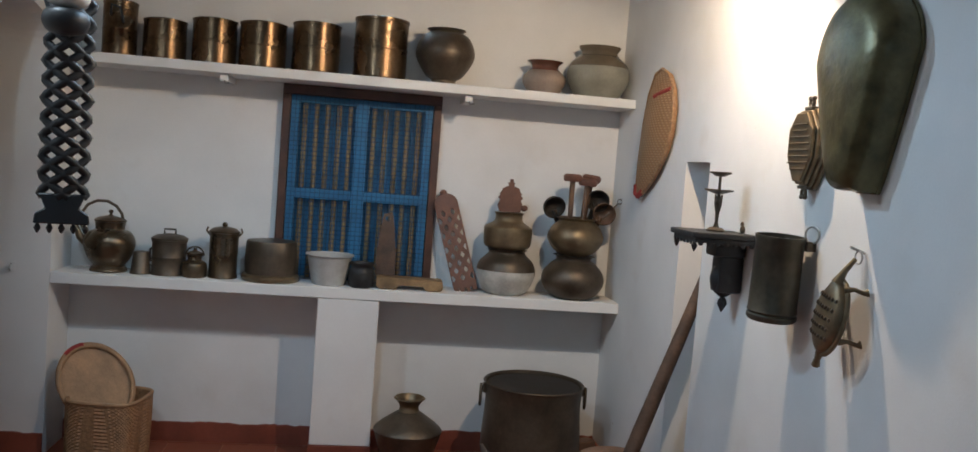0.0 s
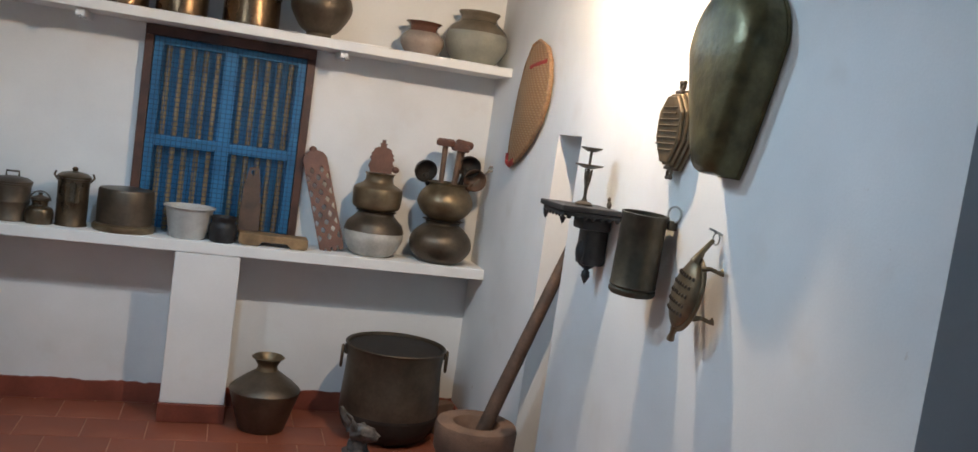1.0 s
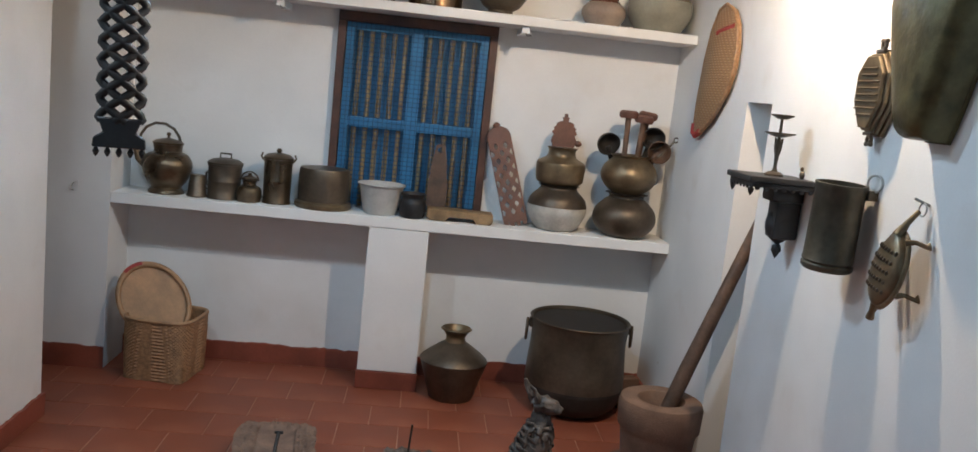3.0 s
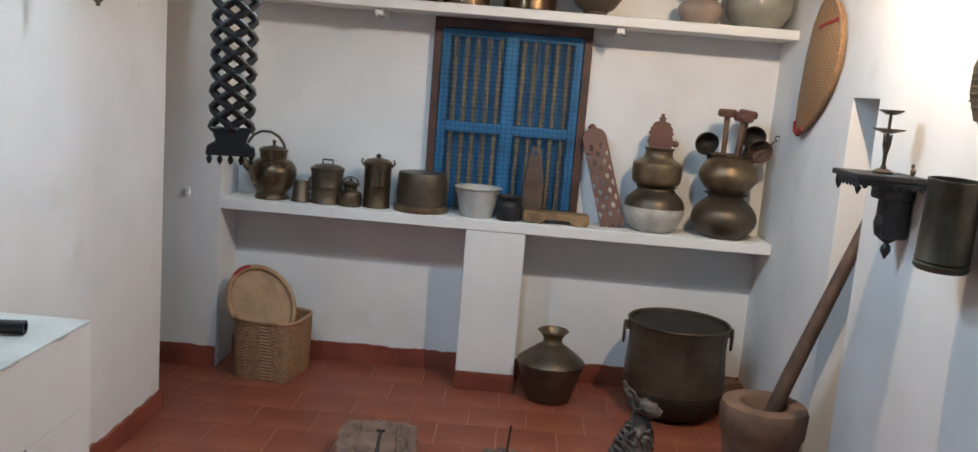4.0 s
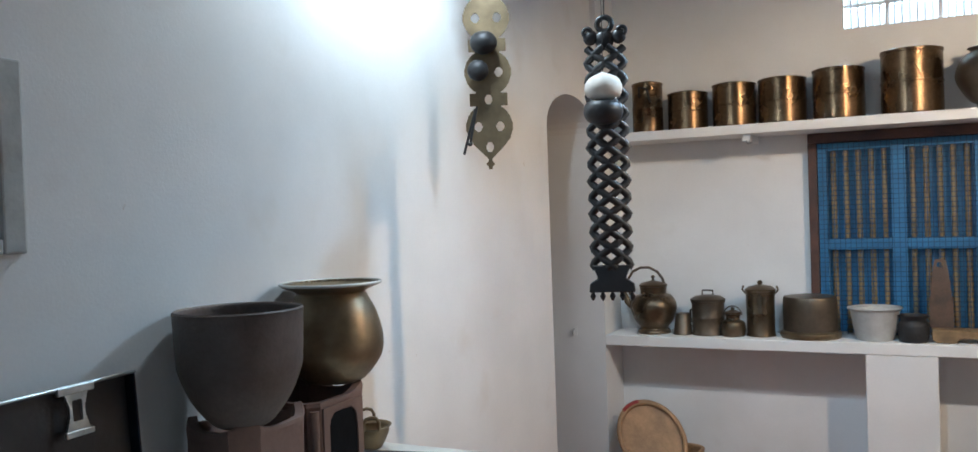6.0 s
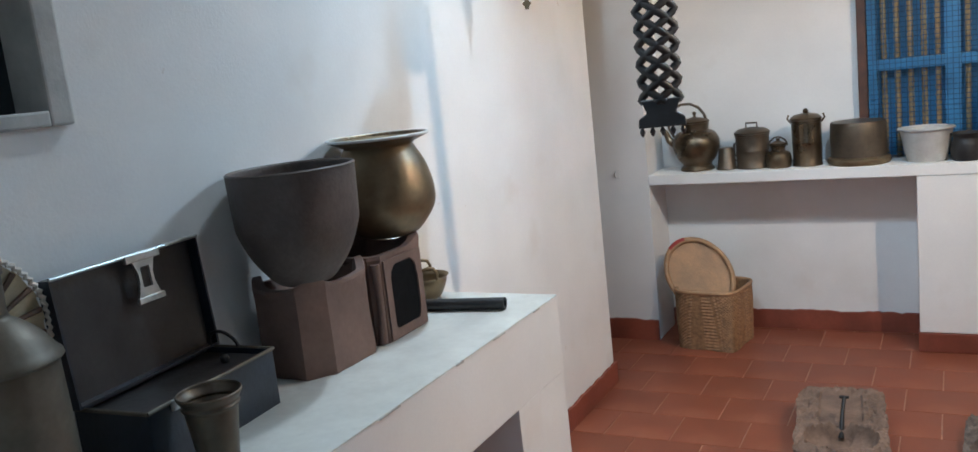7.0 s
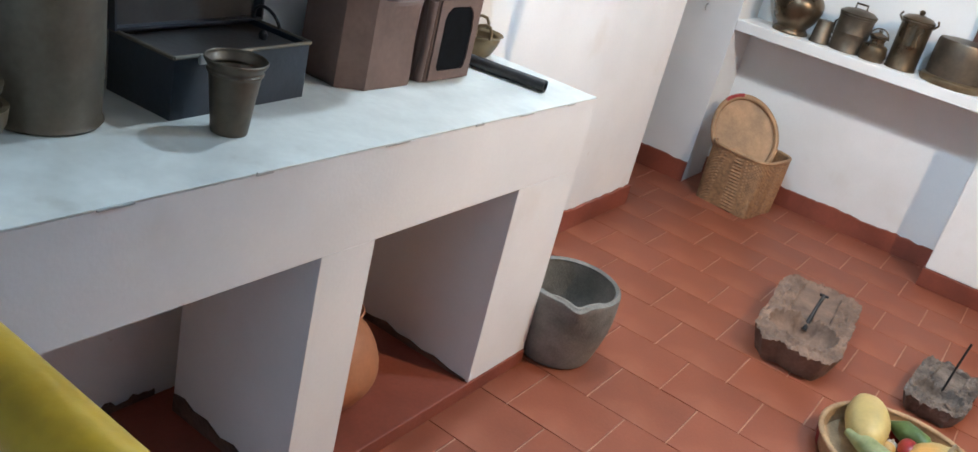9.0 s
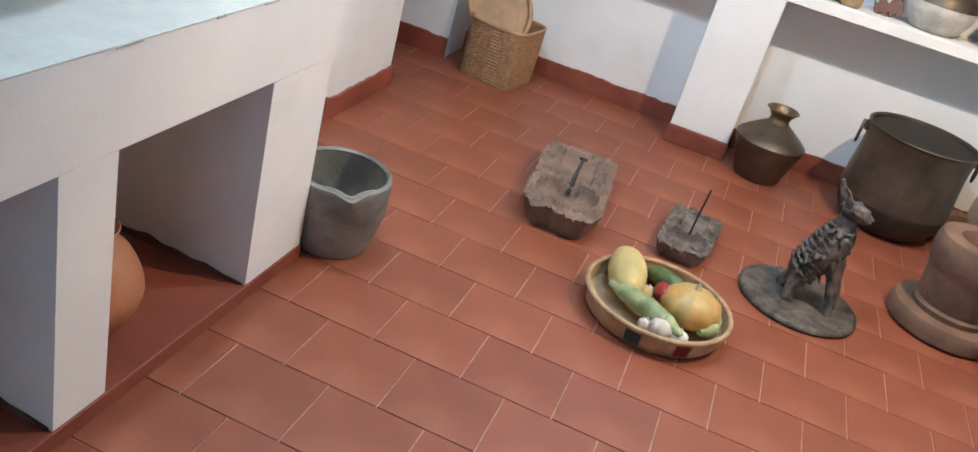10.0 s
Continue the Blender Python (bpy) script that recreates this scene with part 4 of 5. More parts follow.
# ---- grinding stones, tray, figure ----
def grinding_stone(name, x, y, w, l, h, rz, label, seed, pin):
    t = thing(name, x, y, 0, label, "grinding stone", "grinding stones on the floor", rz)
    bm = bmesh.new()
    nx, ny = 60, 96
    grid = {}
    for i in range(nx + 1):
        for j in range(ny + 1):
            u, v = -1 + 2 * i / nx, -1 + 2 * j / ny
            half = 1 - (max(0, -v - 0.55) / 0.45) ** 2.5 * 0.30 - (max(0, v - 0.75) / 0.25) ** 2 * 0.10
            X, Y = u * half * w / 2, v * l / 2
            edge = max(abs(u), abs(v))
            q = Vector((X * 55 + seed, Y * 55, 0))
            n = noise.noise(q) * 0.009 + noise.noise(q * 2.3) * 0.004
            pits = -0.028 * max(0.0, noise.noise(q * 1.5 + Vector((7, 3, 1))) - 0.12)
            ell = (X / (w * 0.40)) ** 2 + ((Y + l * 0.22) / (l * 0.165)) ** 2
            smooth = abs(u) < 0.50 and -0.05 < v < 0.86
            z = h
            if ell < 1:
                z -= h * 0.75 * (1 - ell) ** 0.5
            elif smooth:
                z -= h * 0.10 + n * 0.12
            else:
                z += n + pits + 0.004 + (0.007 if ell < 1.5 else 0.0)
            pit = (X / (w * 0.14)) ** 2 + ((Y + l * 0.07) / (l * 0.06)) ** 2
            if pit < 1:
                z -= h * 0.35 * (1 - pit) ** 0.5
            rag = 1 + 0.07 * noise.noise(Vector((X * 17 + seed, Y * 17, 9))) * (1 if edge > 0.8 else 0)
            grid[i, j] = bm.verts.new((X * rag, Y * rag, max(0.02, z)))
    for i in range(nx):
        for j in range(ny):
            bm.faces.new((grid[i, j], grid[i + 1, j], grid[i + 1, j + 1], grid[i, j + 1]))
    r = bmesh.ops.extrude_edge_only(bm, edges=[q for q in bm.edges if q.is_boundary])
    for v in r["geom"]:
        if isinstance(v, bmesh.types.BMVert):
            v.co.z = 0
            v.co.x *= 0.82
            v.co.y *= 0.88
    bmesh.ops.contextual_create(bm, geom=[q for q in bm.edges if q.is_boundary])
    part("slab", bm, M_MUD if pin > 0 else M_MUD_G, t, "", 60)
    if pin > 0:
        part("pin", tube([(0, -l * 0.06, h * 0.55), (0.006, l * 0.02, h + 0.030), (0.012, l * 0.10, h + 0.060)], 0.006, 8, radii=[0.009, 0.006, 0.006]), M_IRON, t, "upright iron pin", 60)
        part("crossbar", tube([(-0.002, l * 0.10, h + 0.061), (0.026, l * 0.10, h + 0.061)], 0.005, 8), M_IRON, t)
    else:
        part("pin", tube([(0, -l * 0.02, h * 0.5), (0.004, 0.0, h + 0.06), (0.010, l * 0.04, h + 0.155)], 0.0035, 8), M_IRON, t, "upright iron pin", 60)
    return t


grinding_stone("grinding_stone", -0.486, 2.572, 0.262, 0.56, 0.080, 6, "rough brown grinding stone with a hollow and iron pin", 1, 1.0)
grinding_stone("grinding_stone", -0.066, 2.600, 0.172, 0.34, 0.052, -4, "small rough grinding stone with a long iron pin", 7, -1.0)

def painted_band(a0):
    bm = bmesh.new()
    for k in range(7):
        q = a0 + (k - 3) * 0.035
        for r, z in ((0.2035, 0.016), (0.2115, 0.056)):
            bm.verts.new((r * math.cos(q), r * math.sin(q), z))
    bm.verts.ensure_lookup_table()
    for k in range(6):
        bm.faces.new([bm.verts[i] for i in (2 * k, 2 * k + 2, 2 * k + 3, 2 * k + 1)])
    bmesh.ops.solidify(bm, geom=bm.faces[:], thickness=0.003)
    return bm


tr = thing("cane_tray", -0.086, 2.078, 0, "round cane tray of painted model vegetables", "tray")
part("tray", lathe(vessel([(0.180, 0), (0.192, 0.004), (0.204, 0.028), (0.209, 0.058), (0.210, 0.062)], 0.009, 0.022), 48), M_TRAY, tr, "", 40)
part("rim", ring_bar(0.206, 0.008, Matrix.Translation((0, 0, 0.062)) @ pose(0, 0, 0, 90), 48), M_TRAY, tr, "", 60)
for a, m in ((200, M_REDCLOTH), (262, M_TEAL), (300, M_REDCLOTH), (95, M_REDCLOTH), (20, M_TEAL), (150, M_TEAL)):
    a0 = radians(a)
    part("painted_band", painted_band(a0), m, tr, "painted colour band")


def veg(name, x, y, z, label, cat, bm, m, rz=0):
    t = thing(name, x, y, z, label, cat, "vegetables in the tray", rz)
    part("flesh", bm, m, t, "", 60)
    return t


def ribbed(rx, rz_, ribs, depth):
    bm = bmesh.new()
    bmesh.ops.create_uvsphere(bm, u_segments=48, v_segments=20, radius=1)
    for v in bm.verts:
        a = math.atan2(v.co.y, v.co.x)
        f = 1 - depth * abs(math.cos(a * ribs / 2)) ** 6
        v.co = Vector((v.co.x * rx * f, v.co.y * rx * f, rz_ + v.co.z * rz_))
    return bm


TX, TY, TZ = -0.086, 2.078, 0.0235
veg("cream_gourd", TX - 0.108, TY + 0.050, TZ, "pale yellow oval gourd", "gourd", ball(0, 0, 0.052, 0.056, 0.118, 0.052, 3, 0.05), M_CREAM, 14)
pk = veg("pumpkin", TX + 0.088, TY - 0.012, TZ, "small ribbed orange pumpkin", "pumpkin", ribbed(0.086, 0.056, 10, 0.07), M_ORANGE)
part("stalk", tube([(0, 0, 0.106), (-0.002, 0.004, 0.120), (0.004, 0.010, 0.134)], 0.006, 8, radii=[0.010, 0.006, 0.006]), M_PALM, pk)
veg("cucumber", TX - 0.018, TY - 0.086, TZ + 0.012, "long pale green striped cucumber", "cucumber", tube([(-0.12, 0.055, 0.030), (-0.07, 0.03, 0.034), (0.0, -0.005, 0.034), (0.06, -0.04, 0.032), (0.105, -0.07, 0.030)], 0.02, 14, radii=[0.010, 0.026, 0.029, 0.026, 0.008]), M_LGREEN)
veg("bitter_gourd", TX + 0.005, TY + 0.070, TZ + 0.01, "dark green bumpy bitter gourd", "gourd", tube([(-0.065, 0.035, 0.04), (-0.03, 0.02, 0.048), (0.02, -0.01, 0.048), (0.06, -0.045, 0.045)], 0.02, 14, radii=[0.008, 0.028, 0.030, 0.008]), M_GREEN)
veg("green_gourd", TX + 0.145, TY + 0.000, TZ + 0.02, "curved pale green gourd beside the pumpkin", "gourd", tube([(-0.015, -0.085, 0.012), (0.008, -0.05, 0.014), (0.010, 0.0, 0.014), (-0.01, 0.05, 0.014)], 0.02, 12, radii=[0.010, 0.026, 0.028, 0.008]), M_LGREEN)
veg("red_chilli", TX + 0.005, TY + 0.012, TZ + 0.015, "shiny dark red chilli pepper", "chilli", ball(0, 0, 0.036, 0.026, 0.040, 0.027, 3), M_CHILLI, 15)
veg("red_tomato", TX - 0.030, TY + 0.120, TZ, "small red tomato at the rim", "tomato", ball(0, 0, 0.022, 0.024, 0.024, 0.022, 3), M_CHILLI)
veg("orange_fruit", TX - 0.040, TY - 0.000, TZ, "small round orange fruit", "fruit", ball(0, 0, 0.027, 0.026, 0.026, 0.026, 3), M_ORANGE)
for x, y, r in ((0.035, -0.138, 0.036), (0.082, -0.140, 0.028), (-0.008, -0.130, 0.022), (-0.035, 0.055, 0.019), (0.072, 0.082, 0.021), (-0.050, 0.030, 0.018)):
    t = veg("garlic_bulb", TX + x, TY + y, TZ, "white papery garlic bulb", "garlic", ribbed(r, r * 0.85, 7, 0.12), M_GARLIC)
    part("tip", lathe([(0.006, r * 1.6), (0.003, r * 1.9), (0, r * 2.1)], 10), M_GARLIC, t)


def figure():
    """A carved beast that stands with its head raised, in one mesh."""
    bl = [tube([(-0.058, 0.040, 0.018), (-0.056, 0.036, 0.05), (-0.030, 0.026, 0.095), (-0.020, 0.014, 0.135)], 0.03, 14, radii=[0.022, 0.016, 0.028, 0.040]),
          tube([(-0.036, -0.048, 0.018), (-0.040, -0.042, 0.05), (-0.026, -0.030, 0.095), (-0.012, -0.014, 0.135)], 0.03, 14, radii=[0.022, 0.016, 0.028, 0.040]),
          tube([(0.088, -0.036, 0.018), (0.080, -0.032, 0.07), (0.062, -0.022, 0.13), (0.040, -0.010, 0.185)], 0.02, 14, radii=[0.022, 0.016, 0.020, 0.034]),
          tube([(0.098, 0.028, 0.018), (0.088, 0.024, 0.07), (0.068, 0.018, 0.13), (0.045, 0.010, 0.185)], 0.02, 14, radii=[0.022, 0.016, 0.020, 0.034]),
          tube([(-0.052, 0, 0.085), (-0.034, 0, 0.115), (-0.008, 0, 0.160), (0.016, 0, 0.205), (0.028, 0, 0.250), (0.026, 0, 0.295), (0.022, 0, 0.330)], 0.05, 22,
               radii=[0.018, 0.042, 0.052, 0.055, 0.046, 0.033, 0.024]),
          tube([(0.000, 0, 0.345), (0.032, -0.006, 0.352), (0.062, -0.012, 0.345), (0.082, -0.016, 0.336)], 0.03, 14, radii=[0.022, 0.031, 0.024, 0.012]),
          tube([(0.004, 0.012, 0.355), (-0.016, 0.014, 0.385), (-0.036, 0.014, 0.425)], 0.01, 8, radii=[0.017, 0.014, 0.004]),
          tube([(0.014, -0.014, 0.360), (0.000, -0.016, 0.385), (-0.014, -0.018, 0.410)], 0.01, 8, radii=[0.015, 0.011, 0.004])]
    rnd = random.Random(12)
    for i in range(9):
        f = i / 8
        c = (-0.030 + 0.056 * f ** 0.8, 0, 0.120 + 0.165 * f)
        bl.append(ring_bar(0.052 - 0.014 * f * f, 0.0065, Matrix.Translation(c) @ pose(0, 0, 0, 0, 38 - 30 * f, 0) @ pose(0, 0, 0, 90, 0, 0), 26))
    for i in range(34):
        # curled slips of bark over the chest and flanks
        a, z = rnd.uniform(-2.6, 2.6), rnd.uniform(0.13, 0.30)
        f = (z - 0.12) / 0.165
        cx, r = -0.030 + 0.056 * max(0, f) ** 0.8, 0.050 - 0.014 * f * f
        o = Vector((cx + r * math.cos(a), r * math.sin(a), z))
        d = Vector((math.cos(a), math.sin(a), 0))
        bl.append(tube([o, o + d * 0.010 + Vector((0, 0, -0.012)), o + d * 0.016 + Vector((0, 0, -0.030))], 0.006, 6, radii=[0.009, 0.008, 0.002]))
    rest_ = join(*bl)
    bmesh.ops.subdivide_edges(rest_, edges=rest_.edges[:], cuts=1, use_grid_fill=True)
    for v in rest_.verts:
        v.co += Vector((noise.noise(v.co * 70), noise.noise(v.co * 70 + Vector((5, 0, 0))), 0.6 * noise.noise(v.co * 70 + Vector((0, 9, 0))))) * 0.010
    return join(lathe([(0, 0), (0.182, 0), (0.189, 0.008), (0.187, 0.016), (0.178, 0.021), (0, 0.021)], 48), rest_)


fg = tagged(part("carved_figure", figure(), M_CARVE, None, "", 50), "dark carved wooden beast standing on a round base", "carving")
fg.matrix_world = pose(0.314, 2.505, 0, 0, 0, -4)


# ---- hung on the right wall (local x runs towards the doorway, local -y into the room) ----
def on_wall(name, y, z, label, category, out=0.0):
    t = thing(name, XR - out, y, z, label, category)
    t.matrix_world = pose(XR - out, y, z, 0, 0, -90)
    return t


# winnowing fan
wf = on_wall("winnowing_fan", 3.15, 1.212, "woven cane winnowing fan hung flat on the wall", "winnowing fan", 0.006)
FAN = [(-0.165, 0.0), (-0.130, -0.008), (-0.030, 0.035), (0.070, 0.095), (0.150, 0.165), (0.196, 0.245), (0.200, 0.325), (0.172, 0.400), (0.112, 0.456), (0.030, 0.482), (-0.040, 0.468), (-0.100, 0.395), (-0.140, 0.28), (-0.165, 0.12)]


def fan_face():
    bm = bmesh.new()
    c = bm.verts.new((0.02, -0.050, 0.25))
    o = [bm.verts.new((x, -0.018, z)) for x, z in FAN]
    md = [bm.verts.new((0.03 + (x - 0.03) * 0.6, -0.044, 0.25 + (z - 0.25) * 0.6)) for x, z in FAN]
    bk = [bm.verts.new((x, -0.003, z)) for x, z in FAN]
    n = len(FAN)
    for i in range(n):
        j = (i + 1) % n
        bm.faces.new((c, md[i], md[j]))
        bm.faces.new((md[i], o[i], o[j], md[j]))
        bm.faces.new((o[i], bk[i], bk[j], o[j]))
    bm.faces.new(bk[::-1])
    return bm


part("face", fan_face(), weave_mat("fan_weave", (0.40, 0.235, 0.115), (0.22, 0.115, 0.05), 22, 34), wf, "", 60)
part("rim", tube([(x, -0.018, z) for x, z in FAN], 0.007, 8, True), M_CANE, wf, "", 60)
part("red_tip", tube([(-0.166, -0.02, 0.04), (-0.164, -0.02, 0.004), (-0.132, -0.02, -0.006), (-0.085, -0.02, 0.014)], 0.011, 8), M_REDCLOTH, wf, "red cloth binding at the tip")
part("red_band", tube([(0.045, -0.043, 0.375), (0.09, -0.036, 0.385), (0.155, -0.020, 0.398)], 0.009, 8), M_REDCLOTH, wf, "faded red stripe")

# black wooden bracket with a two-tier lamp
bk_ = on_wall("wall_bracket", 2.313, 1.12, "black carved wooden wall bracket with a scalloped shelf", "bracket")
part("plate", box(-0.082, -0.192, 0.006, 0.112, -0.001, 0.022, 0.004), M_WOOD_K, bk_)
part("moulding", join(box(-0.074, -0.182, -0.008, 0.104, -0.002, 0.0055, 0.003)), M_WOOD_K, bk_)
for i in range(7):
    part("scallop", ball(-0.066 + 0.026 * i, -0.180, -0.009, 0.008, 0.004, 0.007, 2), M_WOOD_K, bk_)
    part("scallop", ball(0.102, -0.166 + 0.025 * i, -0.009, 0.004, 0.008, 0.007, 2), M_WOOD_K, bk_)
for px in (-0.072, 0.072):
    dr = part("drop", lathe([(0, -0.036), (0.006, -0.026), (0.009, -0.016), (0, -0.006)], 10), M_WOOD_K, bk_)
    dr.location = (px, -0.172, 0)
part("console", join(box(-0.042, -0.095, -0.050, 0.042, -0.002, -0.0085, 0.012), box(-0.034, -0.075, -0.155, 0.034, -0.002, -0.045, 0.012), ball(0, -0.045, -0.115, 0.037, 0.042, 0.052, 3)), M_WOOD_K, bk_, "", 50)
fi = part("finial", lathe([(0, -0.215), (0.006, -0.205), (0.014, -0.190), (0.012, -0.176), (0.006, -0.170), (0.018, -0.162), (0.014, -0.15), (0, -0.148)], 16), M_WOOD_K, bk_, "", 50)
fi.location = (0, -0.045, 0)
lp = on_wall("oil_lamp", 2.30, 1.142, "dark bronze two-tier oil lamp on a bracket", "lamp", 0.09)
part("foot", lathe([(0, 0), (0.026, 0), (0.027, 0.005), (0.016, 0.012), (0, 0.013)], 24), M_BRASS_D, lp, "", 40)
part("stem", lathe(curve_profile([(0.010, 0.012), (0.005, 0.026), (0.006, 0.05), (0.005, 0.070), (0.010, 0.086), (0.005, 0.104), (0.004, 0.165)], 3), 14), M_BRASS_D, lp, "", 60)
for z, r in ((0.108, 0.042), (0.158, 0.032)):
    part("dish", lathe([(0, z), (0.012, z), (r, z + 0.010), (r, z + 0.013), (0.010, z + 0.005), (0, z + 0.005)], 24), M_BRASS_D, lp, "", 40)
for s in (-1, 1):
    part("branch", tube([(0.006 * s, 0, 0.05), (0.020 * s, 0, 0.075), (0.024 * s, 0, 0.106)], 0.003, 8), M_BRASS_D, lp)
bd = on_wall("brass_bird", 2.252, 1.142, "tiny brass figure at the bracket's corner", "ornament", 0.03)
part("bird", join(ball(0, 0, 0.012, 0.010, 0.007, 0.012, 2), ball(-0.005, 0, 0.028, 0.006, 0.005, 0.007, 2)), M_BRASS_D, bd, "", 60)

# tall bronze cylinder hung by a ring
cy = on_wall("hanging_cylinder", 1.940, 0.950, "tall dark bronze cylinder hung by a ring", "vessel", 0.074)
cb = part("body", lathe([(0, 0.0), (0.056, 0), (0.061, 0.006), (0.061, 0.014), (0.057, 0.018), (0.061, 0.024), (0.059, 0.030), (0.058, 0.197), (0.0605, 0.202), (0.0605, 0.212), (0.055, 0.212), (0.054, 0.012), (0, 0.012)], 40), M_CYL, cy, "", 40)
cb.matrix_basis = pose(0.004, 0, 0.002, 0, 3, 0)
part("ring", ring_bar(0.020, 0.003, Matrix.Translation((0.048, 0.064, 0.222)) @ pose(0, 0, 0, 0, 0, 25)), M_STEEL, cy, "", 60)
part("lug", box(0.040, 0.050, 0.18, 0.054, 0.076, 0.205, 0.003), M_BRASS_D, cy)

# turtle-shaped brass grater on a hook
tg_ = on_wall("turtle_grater", 1.690, 0.905, "brass turtle-shaped grater hanging from a nail", "grater")
TM = Matrix.Translation((0.002, -0.060, 0.100)) @ pose(0, 0, 0, -6, 10, 0)


def turtle_shell():
    """A pointed oval dome."""
    bm = ball(0, 0, 0, 0.052, 0.022, 0.084, 4)
    for v in bm.verts:
        v.co.x *= 1 - 0.22 * (abs(v.co.z) / 0.084) ** 3
    return bm


part("shell", moved(turtle_shell(), TM), M_BRASS, tg_, "", 60)
part("rim", moved(moved(ring_bar(0.053, 0.0055, Matrix(), 36), Matrix.Diagonal((1, 1, 1.58, 1))), TM @ Matrix.Translation((0, 0.006, 0))), M_BRASS, tg_, "", 60)
for i in range(5):
    # rows of raised teeth across the shell
    v = (i - 2) * 0.022
    for j in range(7):
        u = (j - 3) * 0.0105
        if (u / 0.046) ** 2 + (v / 0.072) ** 2 < 1:
            dpt = 0.022 * math.sqrt(max(0, 1 - (u / 0.052) ** 2 - (v / 0.084) ** 2))
            part("tooth", moved(ball(u, -dpt, v, 0.0042, 0.004, 0.0060, 1), TM), M_BRASS_D, tg_)
for sx, z0_ in ((0.042, 0.165), (0.036, 0.050)):
    part("leg", tube([(sx, -0.052, z0_), (sx * 1.25, -0.036, z0_ + 0.004), (sx * 1.45, -0.018, z0_ - 0.002), (sx * 1.5, -0.010, z0_)], 0.006, 10, radii=[0.008, 0.005, 0.005, 0.010]), M_BRASS, tg_, "", 60)
for sx, z0_ in ((-0.042, 0.145), (-0.036, 0.048)):
    part("leg", tube([(sx, -0.052, z0_), (sx * 1.0, -0.032, z0_ + 0.004), (sx * 1.05, -0.010, z0_ - 0.002)], 0.006, 10, radii=[0.008, 0.005, 0.010]), M_BRASS, tg_, "", 60)
part("neck", tube([(0.016, -0.058, 0.176), (0.020, -0.044, 0.205), (0.020, -0.022, 0.232)], 0.007, 10, radii=[0.013, 0.007, 0.005]), M_BRASS, tg_, "", 60)
part("tail", tube([(-0.014, -0.062, 0.024), (-0.022, -0.064, 0.000), (-0.030, -0.062, -0.016)], 0.007, 10, radii=[0.012, 0.007, 0.010]), M_BRASS, tg_, "", 60)
part("hook", join(ring_bar(0.014, 0.002, Matrix.Translation((0.018, -0.014, 0.236))), tube([(0.018, 0.0, 0.246), (0.014, -0.034, 0.258)], 0.003, 8)), M_STEEL, tg_)

# octagonal stepped plate
oc = on_wall("octagonal_mould", 1.930, 1.268, "octagonal stepped brass mould hung on the wall", "mould", 0.002)


def octagon(w, h, d0, d1, c):
    """Eight-sided tier, its lower end drawn in."""
    x, z = w / 2, h / 2
    pts = [(-x, -z + 1.5 * c), (-x * 0.34, -z), (x * 0.34, -z), (x, -z + 1.5 * c), (x, z - c), (x * 0.42, z), (-x * 0.42, z), (-x, z - c)]
    return prism(pts, d1 - d0, Matrix.Translation((0, -d1, 0.115)), 0.002)


for i, (w, h, a, b) in enumerate(((0.148, 0.204, 0.0, 0.012), (0.138, 0.192, 0.0125, 0.024), (0.128, 0.180, 0.0245, 0.036), (0.118, 0.168, 0.0365, 0.046))):
    part("tier", octagon(w, h, a, b, 0.05 - 0.003 * i), M_BRASS, oc)
for i in range(8):
    z = 0.062 + 0.0155 * i
    hw = 0.050 if 0.07 < z < 0.15 else 0.036
    part("ridge", tube([(-hw, -0.0465, z), (hw, -0.0465, z)], 0.0026, 8), M_BRASS, oc, "", 60)
for z, s in ((0.226, 1), (0.004, -1)):
    part("lug", join(ring_bar(0.010, 0.0045, Matrix.Translation((0, -0.022, z))), ball(-0.010, -0.022, z + 0.010 * s, 0.006, 0.006, 0.006, 2), ball(0.010, -0.022, z + 0.010 * s, 0.006, 0.006, 0.006, 2), box(-0.018, -0.032, z - 0.014 * s - 0.004, 0.018, -0.012, z - 0.014 * s + 0.004, 0.002)), M_BRASS_D, oc, "", 60)

# large boat-shaped vessel hung upside down
sh = on_wall("boat_vessel", 1.676, 1.284, "large hammered olive bronze vessel with a rounded head", "vessel", 0.002)


def boat_outline():
    pts = [(-0.040, 0), (0.040, 0)] + [(0.040 + 0.102 * (k / 12) ** 0.86, 0.296 * k / 12) for k in range(1, 13)]
    pts += [(0.142 * math.cos(t), 0.296 + 0.139 * math.sin(t)) for t in (math.pi * k / 22 for k in range(1, 22))]
    return pts + [(-0.040 - 0.102 * (k / 12) ** 0.86, 0.296 * k / 12) for k in range(12, 0, -1)]


def boat_layers(levels):
    """Stacked outlines, (scale, distance from the wall), closed at both ends."""
    bm = bmesh.new()
    pts = boat_outline()
    rings = [[bm.verts.new((x * q, y, 0.21 + (z - 0.21) * q)) for x, z in pts] for q, y in levels]
    for A, B in zip(rings, rings[1:]):
        for i in range(len(pts)):
            bm.faces.new((A[i], A[(i + 1) % len(pts)], B[(i + 1) % len(pts)], B[i]))
    bm.faces.new(rings[-1])
    bm.faces.new(rings[0][::-1])
    return bm


